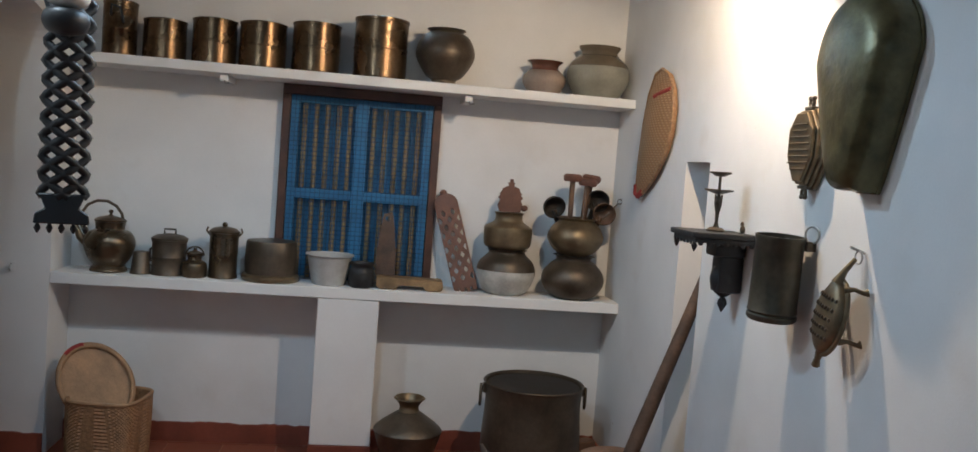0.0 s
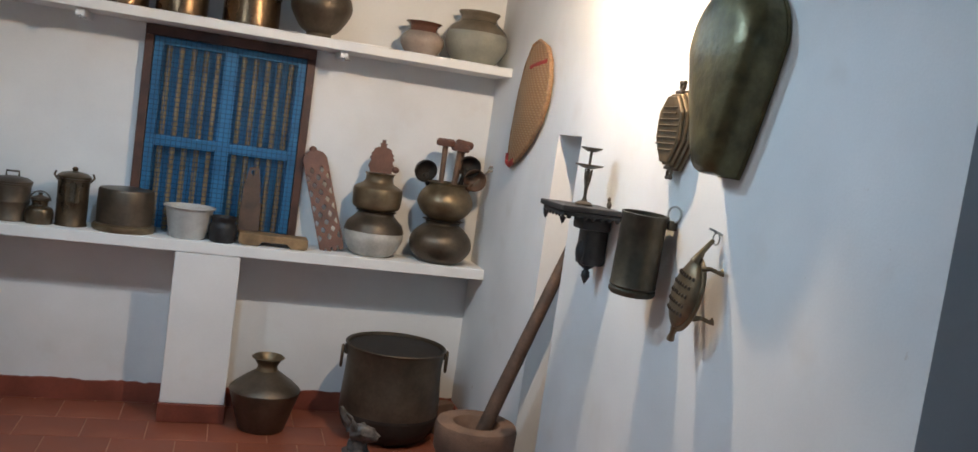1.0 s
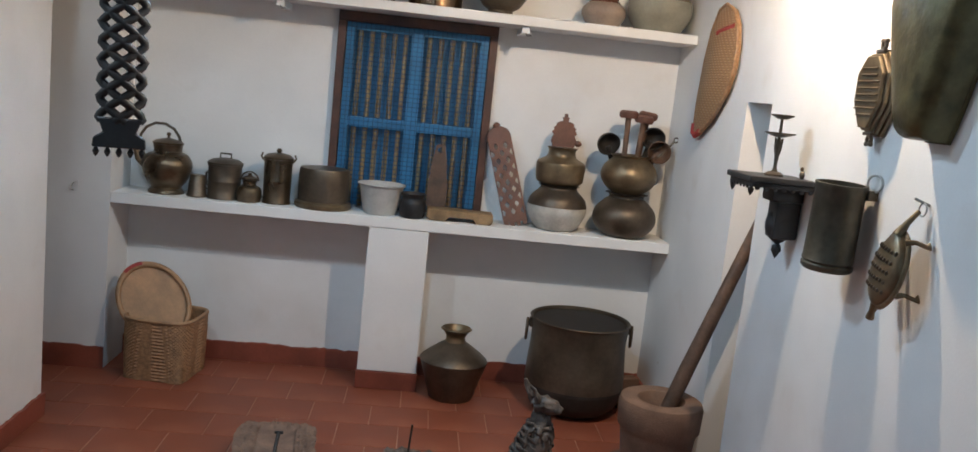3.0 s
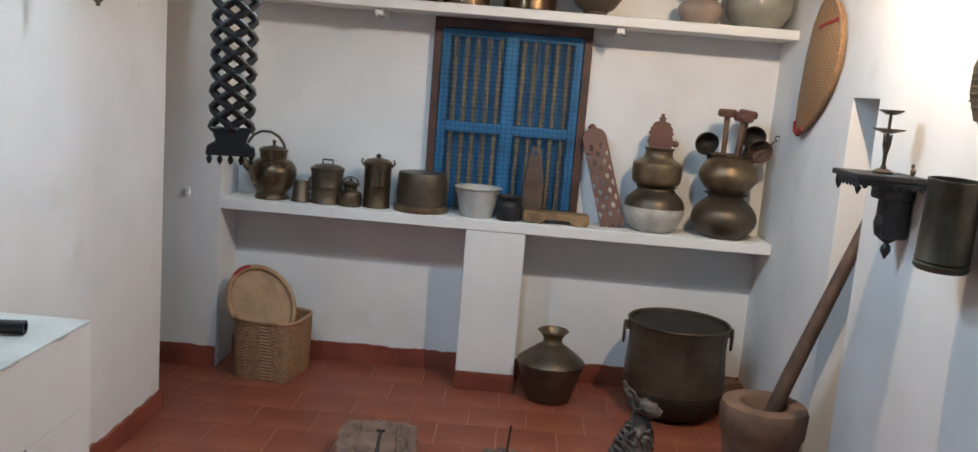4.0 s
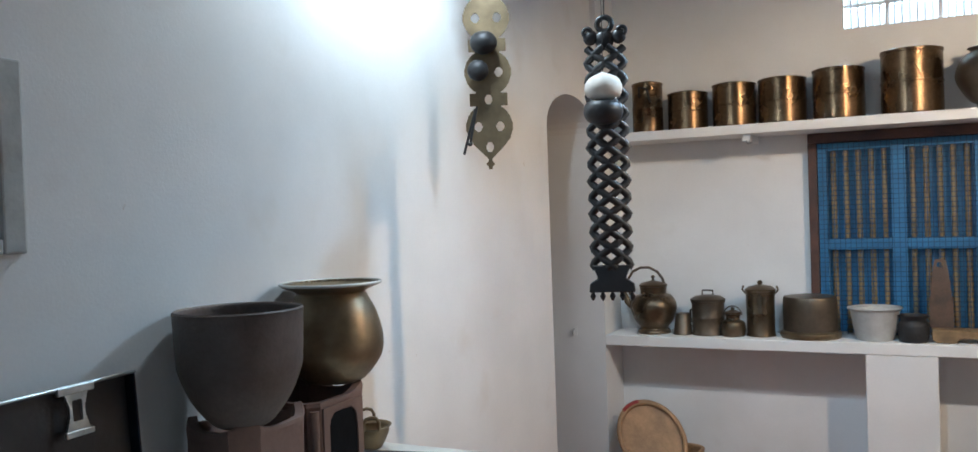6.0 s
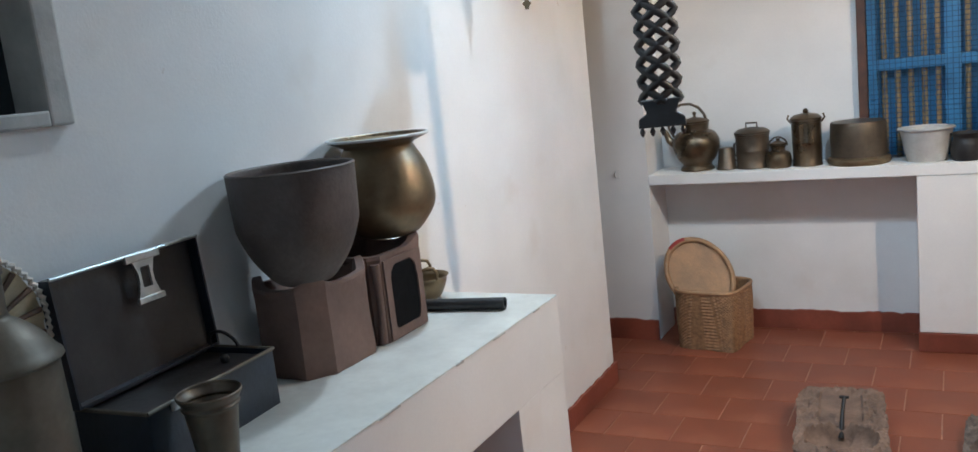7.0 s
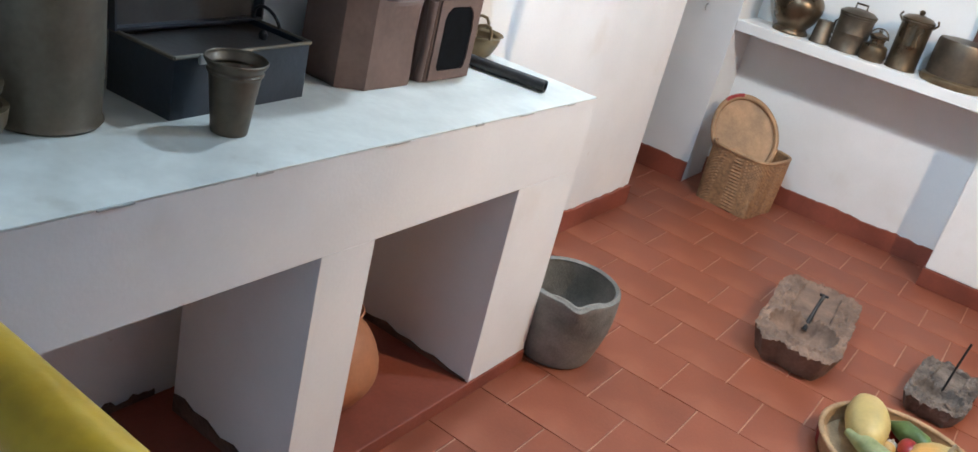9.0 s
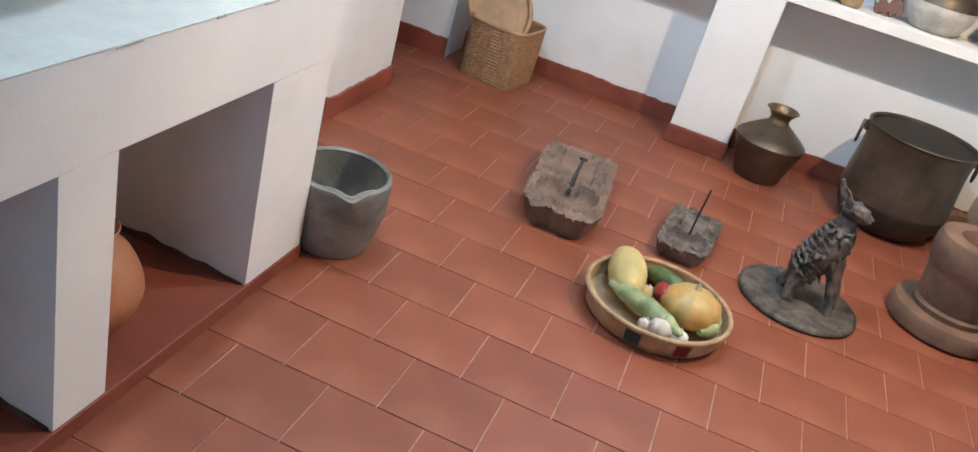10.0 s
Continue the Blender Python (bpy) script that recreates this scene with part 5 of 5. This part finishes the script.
part("flange", boat_layers([(1.012, 0.0), (1.016, -0.004), (1.012, -0.009)]), M_BRASS_O, sh, "flat rim against the wall", 35)
part("shell", boat_layers([(1.0, -0.0095), (0.998, -0.046), (0.985, -0.060), (0.950, -0.074), (0.890, -0.086), (0.78, -0.095), (0.55, -0.100), (0.3, -0.102)]), M_BRASS_O, sh, "hammered olive shell", 50)
part("hanging_loop", ring_bar(0.011, 0.003, Matrix.Translation((0, -0.012, 0.447))), M_BRASS_D, sh, "", 60)

# ---- on the hearth counter ----
cn = thing("oil_can", -1.247, 0.513, CT, "tall tarnished tin oil can with a conical shoulder", "can")
part("body", lathe([(0, 0), (0.074, 0), (0.077, 0.004), (0.073, 0.010), (0.075, 0.10), (0.072, 0.216), (0, 0.216)], 40, 0.006, 3), M_TIN, cn, "", 40)
part("shoulder", lathe([(0, 0.2165), (0.075, 0.2165), (0.079, 0.221), (0.078, 0.226)] + curve_profile([(0.072, 0.232), (0.056, 0.255), (0.036, 0.273), (0.026, 0.280), (0.024, 0.285)]) + [(0, 0.285)], 40, 0.006, 3), M_TIN, cn, "", 40)
part("neck", lathe([(0, 0.2855), (0.023, 0.2855), (0.024, 0.335), (0.027, 0.338), (0.027, 0.344), (0.018, 0.345), (0, 0.344)], 28), M_TIN, cn, "", 40)

pf = thing("palm_fan", -1.330, 0.528, CT + 0.13, "pleated dry palm-leaf fan leaning on the wall", "fan")
part("leaf", moved(join(*[prism([(0, 0), (0.112 * math.cos(radians(a)), 0.112 * math.sin(radians(a))), (0.112 * math.cos(radians(a + 9)), 0.112 * math.sin(radians(a + 9)))], 0.003 + 0.004 * ((a // 9) % 2)) for a in range(-18, 198, 9)]), Matrix.Translation((0, 0, 0.11)) @ pose(0, 0, 0, 0, 0, -90)), M_PALM, pf)
for a in range(-9, 190, 18):
    part("rib", moved(tube([(0.02 * math.cos(radians(a)), 0, 0.02 * math.sin(radians(a))), (0.108 * math.cos(radians(a)), 0, 0.108 * math.sin(radians(a)))], 0.003, 6, radii=[0.002, 0.0045]), Matrix.Translation((0.009, 0, 0.11)) @ pose(0, 0, 0, 0, 0, -90)), M_WOOD, pf, "dark rib")
part("looped_edge", moved(tube([((0.115 + 0.002 * (k % 2)) * math.cos(radians(-20 + 2.75 * k)), 0.004 * (k % 2), (0.115 + 0.002 * (k % 2)) * math.sin(radians(-20 + 2.75 * k))) for k in range(81)], 0.0042, 6), Matrix.Translation((0.008, 0, 0.11)) @ pose(0, 0, 0, 0, 0, -90)), M_GARLIC, pf, "pale looped binding")
part("stick", tube([(0, 0.0, -0.129), (0, 0.0, 0.115)], 0.006, 8), M_WOOD, pf)
ps = thing("brass_dish", -1.200, 0.385, CT, "small stack of brass dishes beside the can", "dish")
part("lower_dish", lathe([(0, 0), (0.030, 0), (0.045, 0.03), (0.048, 0.052), (0.040, 0.052), (0, 0.01)], 28), M_BRASS, ps, "", 40)
part("upper_dish", moved(lathe([(0, 0), (0.028, 0), (0.040, 0.020), (0.042, 0.03), (0.036, 0.03), (0, 0.006)], 28), Matrix.Translation((0, 0, 0.0525))), M_BRASS, ps, "", 40)
part("wire_bail", ring_bar(0.046, 0.0025, Matrix.Translation((0, 0, 0.06)), 22, (0, 180)), M_STEEL, ps)

ch = thing("metal_chest", -1.256, 0.800, CT, "black tin chest standing open, lid upright", "chest", rz=4)
def open_box(x0, y0, z0, x1, y1, z1, gone, t=0.004):
    """A sheet-metal box with one side open."""
    bm = box(x0, y0, z0, x1, y1, z1)
    bm.normal_update()
    bmesh.ops.delete(bm, geom=[f for f in bm.faces if f.normal.dot(Vector(gone)) > 0.9], context="FACES_ONLY")
    bmesh.ops.solidify(bm, geom=bm.faces[:], thickness=t)
    return bm


part("body", open_box(-0.072, -0.143, 0.0, 0.072, 0.143, 0.098, (0, 0, 1)), M_CHEST, ch)
part("rim", join(tube([(0.073, -0.144, 0.098), (0.073, 0.144, 0.098)], 0.0035, 8), tube([(-0.073, -0.144, 0.098), (0.073, -0.144, 0.098)], 0.0035, 8), tube([(-0.073, 0.144, 0.098), (0.073, 0.144, 0.098)], 0.0035, 8)), M_TIN, ch, "worn bright rim")
part("tray", box(-0.066, -0.137, 0.084, 0.066, 0.137, 0.090, 0.002), M_CHEST_T, ch, "worn brown inner tray")
ld = part("lid", open_box(-0.076, -0.152, 0.0, -0.050, 0.152, 0.195, (1, 0, 0)), M_CHEST, ch)
ld.matrix_basis = pose(0.002, 0, 0.104, 0, -4, 0)
part("lining", box(-0.0745, -0.146, 0.004, -0.068, 0.146, 0.190), M_CHEST_T, ld, "worn brown lining")
part("edge_strip", tube([(-0.049, -0.152, 0.196), (-0.049, 0.152, 0.196)], 0.003, 8), M_STEEL, ld, "worn bright edge")
hs_ = part("hasp", cutout(0.052, 0.062, 0.004, lambda x, z: (abs(x) < 0.024 - 0.010 * math.sin(math.pi * z / 0.062)) and not (abs(x) < 0.008 and 0.018 < z < 0.046), 0.002), M_STEEL, ld, "bright steel hasp")
hs_.matrix_basis = pose(-0.046, 0.022, 0.120, 0, 0, 90) @ Matrix.Diagonal((1.15, 1, 1.15, 1))
part("hasp_hinge", box(-0.052, -0.014, 0.184, -0.044, 0.058, 0.197, 0.002), M_STEEL, ld, "bright steel hinge plate")
part("hasp_bar", box(-0.048, -0.006, 0.116, -0.042, 0.050, 0.126, 0.002), M_STEEL, ld, "bright steel bar")
part("front_clasp", box(0.0725, -0.10, 0.085, 0.079, -0.04, 0.101, 0.002), M_STEEL, ch, "worn steel clasp")
part("side_handle", ring_bar(0.030, 0.003, Matrix.Translation((-0.02, 0.132, 0.105)) @ pose(0, 0, 0, 20, 0, 0), 18, (0, 180)), M_IRON, ch, "", 60)
part("inner_knob", ball(0.015, 0.09, 0.096, 0.009, 0.007, 0.010, 2), M_IRON, ch)

cu = simple("metal_cup", -1.112, 0.722, CT, "tapered bronze cup with a ringed rim", "cup", [
    ("cup", vessel([(0.026, 0), (0.028, 0.003), (0.031, 0.03), (0.038, 0.088), (0.040, 0.092), (0.042, 0.096), (0.040, 0.100), (0.046, 0.110), (0.047, 0.114)], 0.003, 0.006, 4), M_BRASS_D)])

# clay stove of two hearths
sv = thing("clay_stove", -1.262, 1.235, CT, "two-hearth brown clay stove with an arched fire door", "stove")


def hearth_block(y0, y1, x0, x1, h, chamfer, lugs):
    """A clay block with cut corners, sunk in the middle, its rim raised in lugs."""
    bm = bmesh.new()
    cx, cy_, hx, hy = (x0 + x1) / 2, (y0 + y1) / 2, (x1 - x0) / 2, (y1 - y0) / 2
    k = chamfer
    corners = [(1, -1 + k), (1, 1 - k), (1 - k, 1), (-1 + k, 1), (-1, 1 - k), (-1, -1 + k), (-1 + k, -1), (1 - k, -1)]
    ring = []
    for (ax, ay), (bx_, by) in zip(corners, corners[1:] + corners[:1]):
        for i in range(6):
            f = i / 6
            ring.append((ax + (bx_ - ax) * f, ay + (by - ay) * f))
    rings = []
    for s, z in ((0.97, 0), (1.0, 0.008), (0.99, h * 0.5), (0.985, h * 0.9), (1.01, h * 0.96), (0.985, h), (0.84, h), (0.78, h - 0.014), (0.66, h * 0.6)):
        r = []
        for u, v in ring:
            q = noise.noise(Vector((u * 2.2 + y0 * 9, v * 2.2, z * 14))) * 0.0035
            lift = sum(0.022 * math.exp(-((math.atan2(v, u) - a + math.pi) % (2 * math.pi) - math.pi) ** 2 / 0.07) for a in lugs) if z > h * 0.93 else 0
            r.append(bm.verts.new((cx + u * (s * hx + q), cy_ + v * (s * hy + q), z + lift)))
        rings.append(r)
    n = len(ring)
    for A, B in zip(rings, rings[1:]):
        for i in range(n):
            bm.faces.new((A[i], A[(i + 1) % n], B[(i + 1) % n], B[i]))
    bm.faces.new(rings[0])
    bm.faces.new(rings[-1])
    return bm


part("open_hearth", hearth_block(-0.190, 0.024, -0.088, 0.084, 0.168, 0.42, (0.9, 2.4, -0.75, -2.3)), M_CLAY, sv, "", 28)
part("covered_hearth", hearth_block(0.012, 0.196, -0.088, 0.084, 0.182, 0.22, (0.8, 2.3, -2.0)), M_CLAY, sv, "", 28)
part("seam", tube([(0.076, 0.020, 0.004), (0.082, 0.018, 0.08), (0.078, 0.020, 0.168)], 0.010, 10, radii=[0.009, 0.007, 0.010]), M_CLAY, sv, "", 60)
ds_ = part("door_surround", cutout(0.142, 0.172, 0.008, lambda x, z: abs(x) < 0.069 and z < 0.168 and ((x / 0.048) ** 4 + ((z - 0.086) / 0.068) ** 4 > 1 if z > 0.086 else (x / 0.048) ** 8 + ((z - 0.086) / 0.066) ** 8 > 1), 0.003), M_CLAY, sv)
ds_.matrix_basis = pose(0.080, 0.104, 0.003, 0, 0, 90) @ pose(0, -0.008, 0)
# no hollow here: a black box face gives the opening's darkness
part("fire_mouth", box(0.078, 0.054, 0.020, 0.0852, 0.154, 0.154), M_MOUTH, sv, "flat black panel for the shaded fire mouth")
bb = simple("clay_bowl", -1.233, 1.106, CT + 0.172, "deep smoke-blackened clay cooking bowl", "bowl", [
    ("bowl", vessel([(0.040, 0), (0.059, 0.012), (0.090, 0.054), (0.110, 0.102), (0.114, 0.131), (0.117, 0.206), (0.118, 0.214)], 0.006, 0.01, 3), M_CLAY_D)])
va = simple("brass_cooking_pot", -1.246, 1.409, CT + 0.196, "round aged brass cooking pot with a broad lip", "pot", [
    ("body", vessel([(0.045, 0), (0.070, 0.010), (0.104, 0.055), (0.109, 0.098), (0.096, 0.150), (0.078, 0.185), (0.076, 0.196), (0.106, 0.209), (0.107, 0.213)], 0.004, 0.01), M_BRASS)])
part("rim", ring_bar(0.107, 0.0035, Matrix.Translation((0, 0, 0.213)) @ pose(0, 0, 0, 90), 48), M_ALU, va, "bright worn lip", 60)
kd = simple("small_wok", -1.280, 1.585, CT, "small brass wok with loop handles", "wok", [
    ("bowl", vessel([(0.018, 0), (0.032, 0.010), (0.046, 0.040), (0.048, 0.052), (0.054, 0.058)], 0.003, 0.006), M_BRASS)])
for rz_ in (40, 220):
    part("handle", moved(tube([(-0.018, 0, 0.055), (-0.018, 0, 0.072), (-0.012, 0.0, 0.083), (0.0, 0.0, 0.086), (0.012, 0.0, 0.083), (0.018, 0, 0.072), (0.018, 0, 0.055)], 0.004, 8), pose(0, 0, 0, 0, 0, rz_) @ Matrix.Translation((0, 0.050, 0))), M_BRASS, kd, "", 60)
bt = thing("blow_pipe", -1.17, 1.502, CT + 0.0145, "dark iron blow pipe lying on the counter", "pipe", rz=10)
pb_ = lathe([(0.0095, -0.128), (0.0135, -0.128), (0.0135, 0.128), (0.0095, 0.128), (0.0095, -0.128)], 20)
part("pipe", moved(pb_, pose(0, 0, 0, 0, 90, 0)), M_WOOD_K, bt, "", 40)

# ---- in and beside the bays ----
sp_ = thing("stone_tub", -0.958, 1.787, 0, "grey granite tub with a pouring lip", "tub")
_b = lathe(vessel([(0.090, 0), (0.101, 0.006), (0.118, 0.06), (0.132, 0.13), (0.133, 0.205), (0.130, 0.214)], 0.013, 0.03, 4), 64)
for v in _b.verts:
    a = math.atan2(v.co.y, v.co.x) - radians(-52)
    k_ = math.exp(-(a / 0.20) ** 2) * max(0.0, (v.co.z - 0.15) / 0.06)
    v.co.x *= 1 + 0.13 * k_
    v.co.y *= 1 + 0.13 * k_
    v.co.z -= 0.010 * k_
part("tub", _b, M_STONE, sp_, "", 40)
part("worn_lip", tube([(0.120 * math.cos(radians(a)) * (1 + 0.10 * math.exp(-((a + 52) / 11) ** 2)), 0.120 * math.sin(radians(a)) * (1 + 0.10 * math.exp(-((a + 52) / 11) ** 2)), 0.2135 - 0.009 * math.exp(-((a + 52) / 11) ** 2)) for a in range(-88, -15, 6)], 0.007, 8, radii=[0.003] + [0.007] * 11 + [0.003]), M_STONE, sp_, "lip worn smooth", 60)
simple("clay_water_pot", -1.150, 1.075, 0.041, "round orange terracotta water pot in the bay", "pot", [
    ("body", vessel([(0.045, 0), (0.075, 0.012), (0.116, 0.075), (0.118, 0.125), (0.090, 0.185), (0.055, 0.210), (0.052, 0.222), (0.070, 0.238)], 0.006, 0.01), M_TERRA)])

# ---- hanging carvings ----
la_ = thing("hanging_lattice", -0.778, 1.916, 1.065, "long black interlaced wooden hanging carving", "carving", rz=15)
la_.scale = (1.225, 1.225, 1.225)


def strand(ph, z0_, z1_, amp, pitch, r):
    n = int((z1_ - z0_) / 0.006)
    pts = []
    for i in range(n + 1):
        z = z0_ + (z1_ - z0_) * i / n
        q = (z / pitch + ph) % 1.0
        x = amp * (4 * abs(q - 0.5) - 1)
        x = amp * math.sin(x / amp * math.pi / 2) * 0.35 + x * 0.65
        pts.append((x, 0.007 * math.cos(2 * math.pi * (z / pitch + ph) * 2), z))
    return tube(pts, r, 8)


for i in range(4):
    part("strand", strand(i / 4, 0.060, 0.500, 0.038, 0.134, 0.0080), M_WOOD_K, la_, "", 60)
part("comb", join(prism([(-0.046, 0.012), (0.046, 0.012), (0.044, 0.030), (0.028, 0.040), (0.034, 0.056), (0.040, 0.066), (-0.040, 0.066), (-0.034, 0.056), (-0.028, 0.040), (-0.044, 0.030)], 0.016, Matrix.Translation((0, -0.008, 0)), 0.002),
                  *[moved(lathe([(0, -0.006), (0.003, -0.003), (0.006, 0.004), (0.003, 0.011), (0, 0.013)], 10), Matrix.Translation((-0.039 + 0.0195 * i, 0, 0))) for i in range(5)]), M_WOOD_K, la_)
part("crown", join(ring_bar(0.014, 0.006, Matrix.Translation((0, 0, 0.545))), ball(-0.028, 0, 0.520, 0.015, 0.010, 0.016, 2), ball(0.028, 0, 0.520, 0.015, 0.010, 0.016, 2), ball(0, 0, 0.515, 0.02, 0.01, 0.02, 2), ring_bar(0.008, 0.004, Matrix.Translation((-0.034, -0.004, 0.530))), ring_bar(0.008, 0.004, Matrix.Translation((0.034, -0.004, 0.530)))), M_WOOD_K, la_, "", 60)
part("cord", tube([(0, 0, 0.556), (0, 0, (ZC - 1.065) / 1.225)], 0.0015, 6), M_IRON, la_)
wb = thing("white_shell", -0.773, 1.879, 1.542, "white rounded shell hung before the lattice", "ornament")
wb.scale = (1.225, 1.225, 1.225)
part("shell", lathe(curve_profile([(0, 0), (0.030, 0.008), (0.037, 0.026), (0.028, 0.044), (0.008, 0.054), (0, 0.058)], 4), 28), M_GARLIC, wb, "", 60)
part("cord", tube([(0, 0, 0.056), (0, 0.016, (ZC - 1.542) / 1.225)], 0.001, 6), M_IRON, wb)
db = thing("black_shell", -0.773, 1.873, 1.484, "black rounded shell hung before the lattice", "ornament")
db.scale = (1.225, 1.225, 1.225)
part("shell", lathe(curve_profile([(0, 0), (0.028, 0.006), (0.039, 0.024), (0.034, 0.042), (0.02, 0.047), (0, 0.047)], 4), 28), M_WOOD_K, db, "", 60)

hp = thing("hanging_plate", -1.178, 2.085, 1.405, "scalloped brass plate with punched holes, hung on rods", "hanging ornament", rz=24)


def plate_in(x, z):
    lobes = ((0.095, 0.052), (0.215, 0.052), (0.335, 0.052), (0.455, 0.050))
    ok = any(x * x + (z - c) ** 2 < r * r for c, r in lobes) or any(abs(x) < 0.042 and abs(z - c) < 0.016 for c in (0.155, 0.275, 0.395)) or (0.022 < z < 0.07 and abs(x) < (z - 0.018) * 0.95) or (abs(x) + abs(z - 0.012) < 0.011 and abs(x) + abs(z - 0.012) > 0.004) or (0.0 < z < 0.03 and abs(x) < 0.004)
    for c, r in lobes:
        for dx, dz in ((-0.024, 0), (0.024, 0)):
            if ((x - dx) / 0.008) ** 2 + ((z - c - dz) / 0.010) ** 2 < 1:
                return False
    for c in (0.05, 0.155, 0.275, 0.395):
        if (x / 0.008) ** 2 + ((z - c) / 0.010) ** 2 < 1:
            return False
    return ok and z < 0.49


part("plate", moved(cutout(0.11, 0.50, 0.004, plate_in, 0.0025), Matrix.Scale(1.27, 4)), M_BRASS, hp)
part("bells", join(ball(-0.008, -0.034, 0.350, 0.038, 0.033, 0.033, 3), ball(-0.026, -0.032, 0.274, 0.030, 0.025, 0.030, 3)), M_IRON, hp, "two dark hollow bells", 60)
for s in (-1, 1):
    part("rod", tube([(0.052 * s, 0.002, 0.57), (0.057 * s, 0.002, 0.72), (0, 0.002, ZC - 1.405)], 0.003, 8), M_IRON, hp)
part("tongs", moved(join(tube([(-0.058, 0.0, 0.035), (-0.030, 0.0, 0.135)], 0.0028, 8), tube([(-0.044, 0.0, 0.058), (-0.026, 0.0, 0.140)], 0.0028, 8), ball(-0.044, 0, 0.058, 0.006, 0.005, 0.005, 2)), Matrix.Scale(1.27, 4)), M_IRON, hp, "thin iron tongs")


# ---- floor tiles ----
TW, TL, Y0, X0 = 0.2035, 0.2275, 1.4750, -0.2130
tile_me = bpy.data.meshes.new("floor_tile")
_t = box(-TL / 2 + 0.0019, -TW / 2 + 0.0014, -0.010, TL / 2 - 0.0019, TW / 2 - 0.0014, 0.0, 0.0016)
_t.to_mesh(tile_me)
_t.free()
tile_me.materials.append(M_TILE)
rest = []
rng = random.Random(4)
for j in range(-12, 12):
    y = Y0 + (j + 0.5) * TW
    off = 0.0 if j % 2 == 0 else TL / 2
    for i in range(-9, 8):
        x = X0 + off + (i + 0.5) * TL
        if y > 3.86 or y < -0.9 or x > 1.25 or x < -2.0:
            continue
        near = 0.3 < y < 3.7 and -1.45 < x < 0.95
        if near:
            o = new("tile", tile_me)
            o.parent = floor
            o.location = (x, y, rng.uniform(-0.0009, 0.0))
            o.rotation_euler = (rng.uniform(-0.002, 0.002), rng.uniform(-0.002, 0.002), rng.uniform(-0.004, 0.004))
        else:
            rest.append(moved(box(-TL / 2 + 0.0028, -TW / 2 + 0.0028, -0.010, TL / 2 - 0.0028, TW / 2 - 0.0028, 0.0), Matrix.Translation((x, y, -0.0006))))
tagged(part("outer_tiles", join(*rest), M_TILE, floor), kind="stuff")
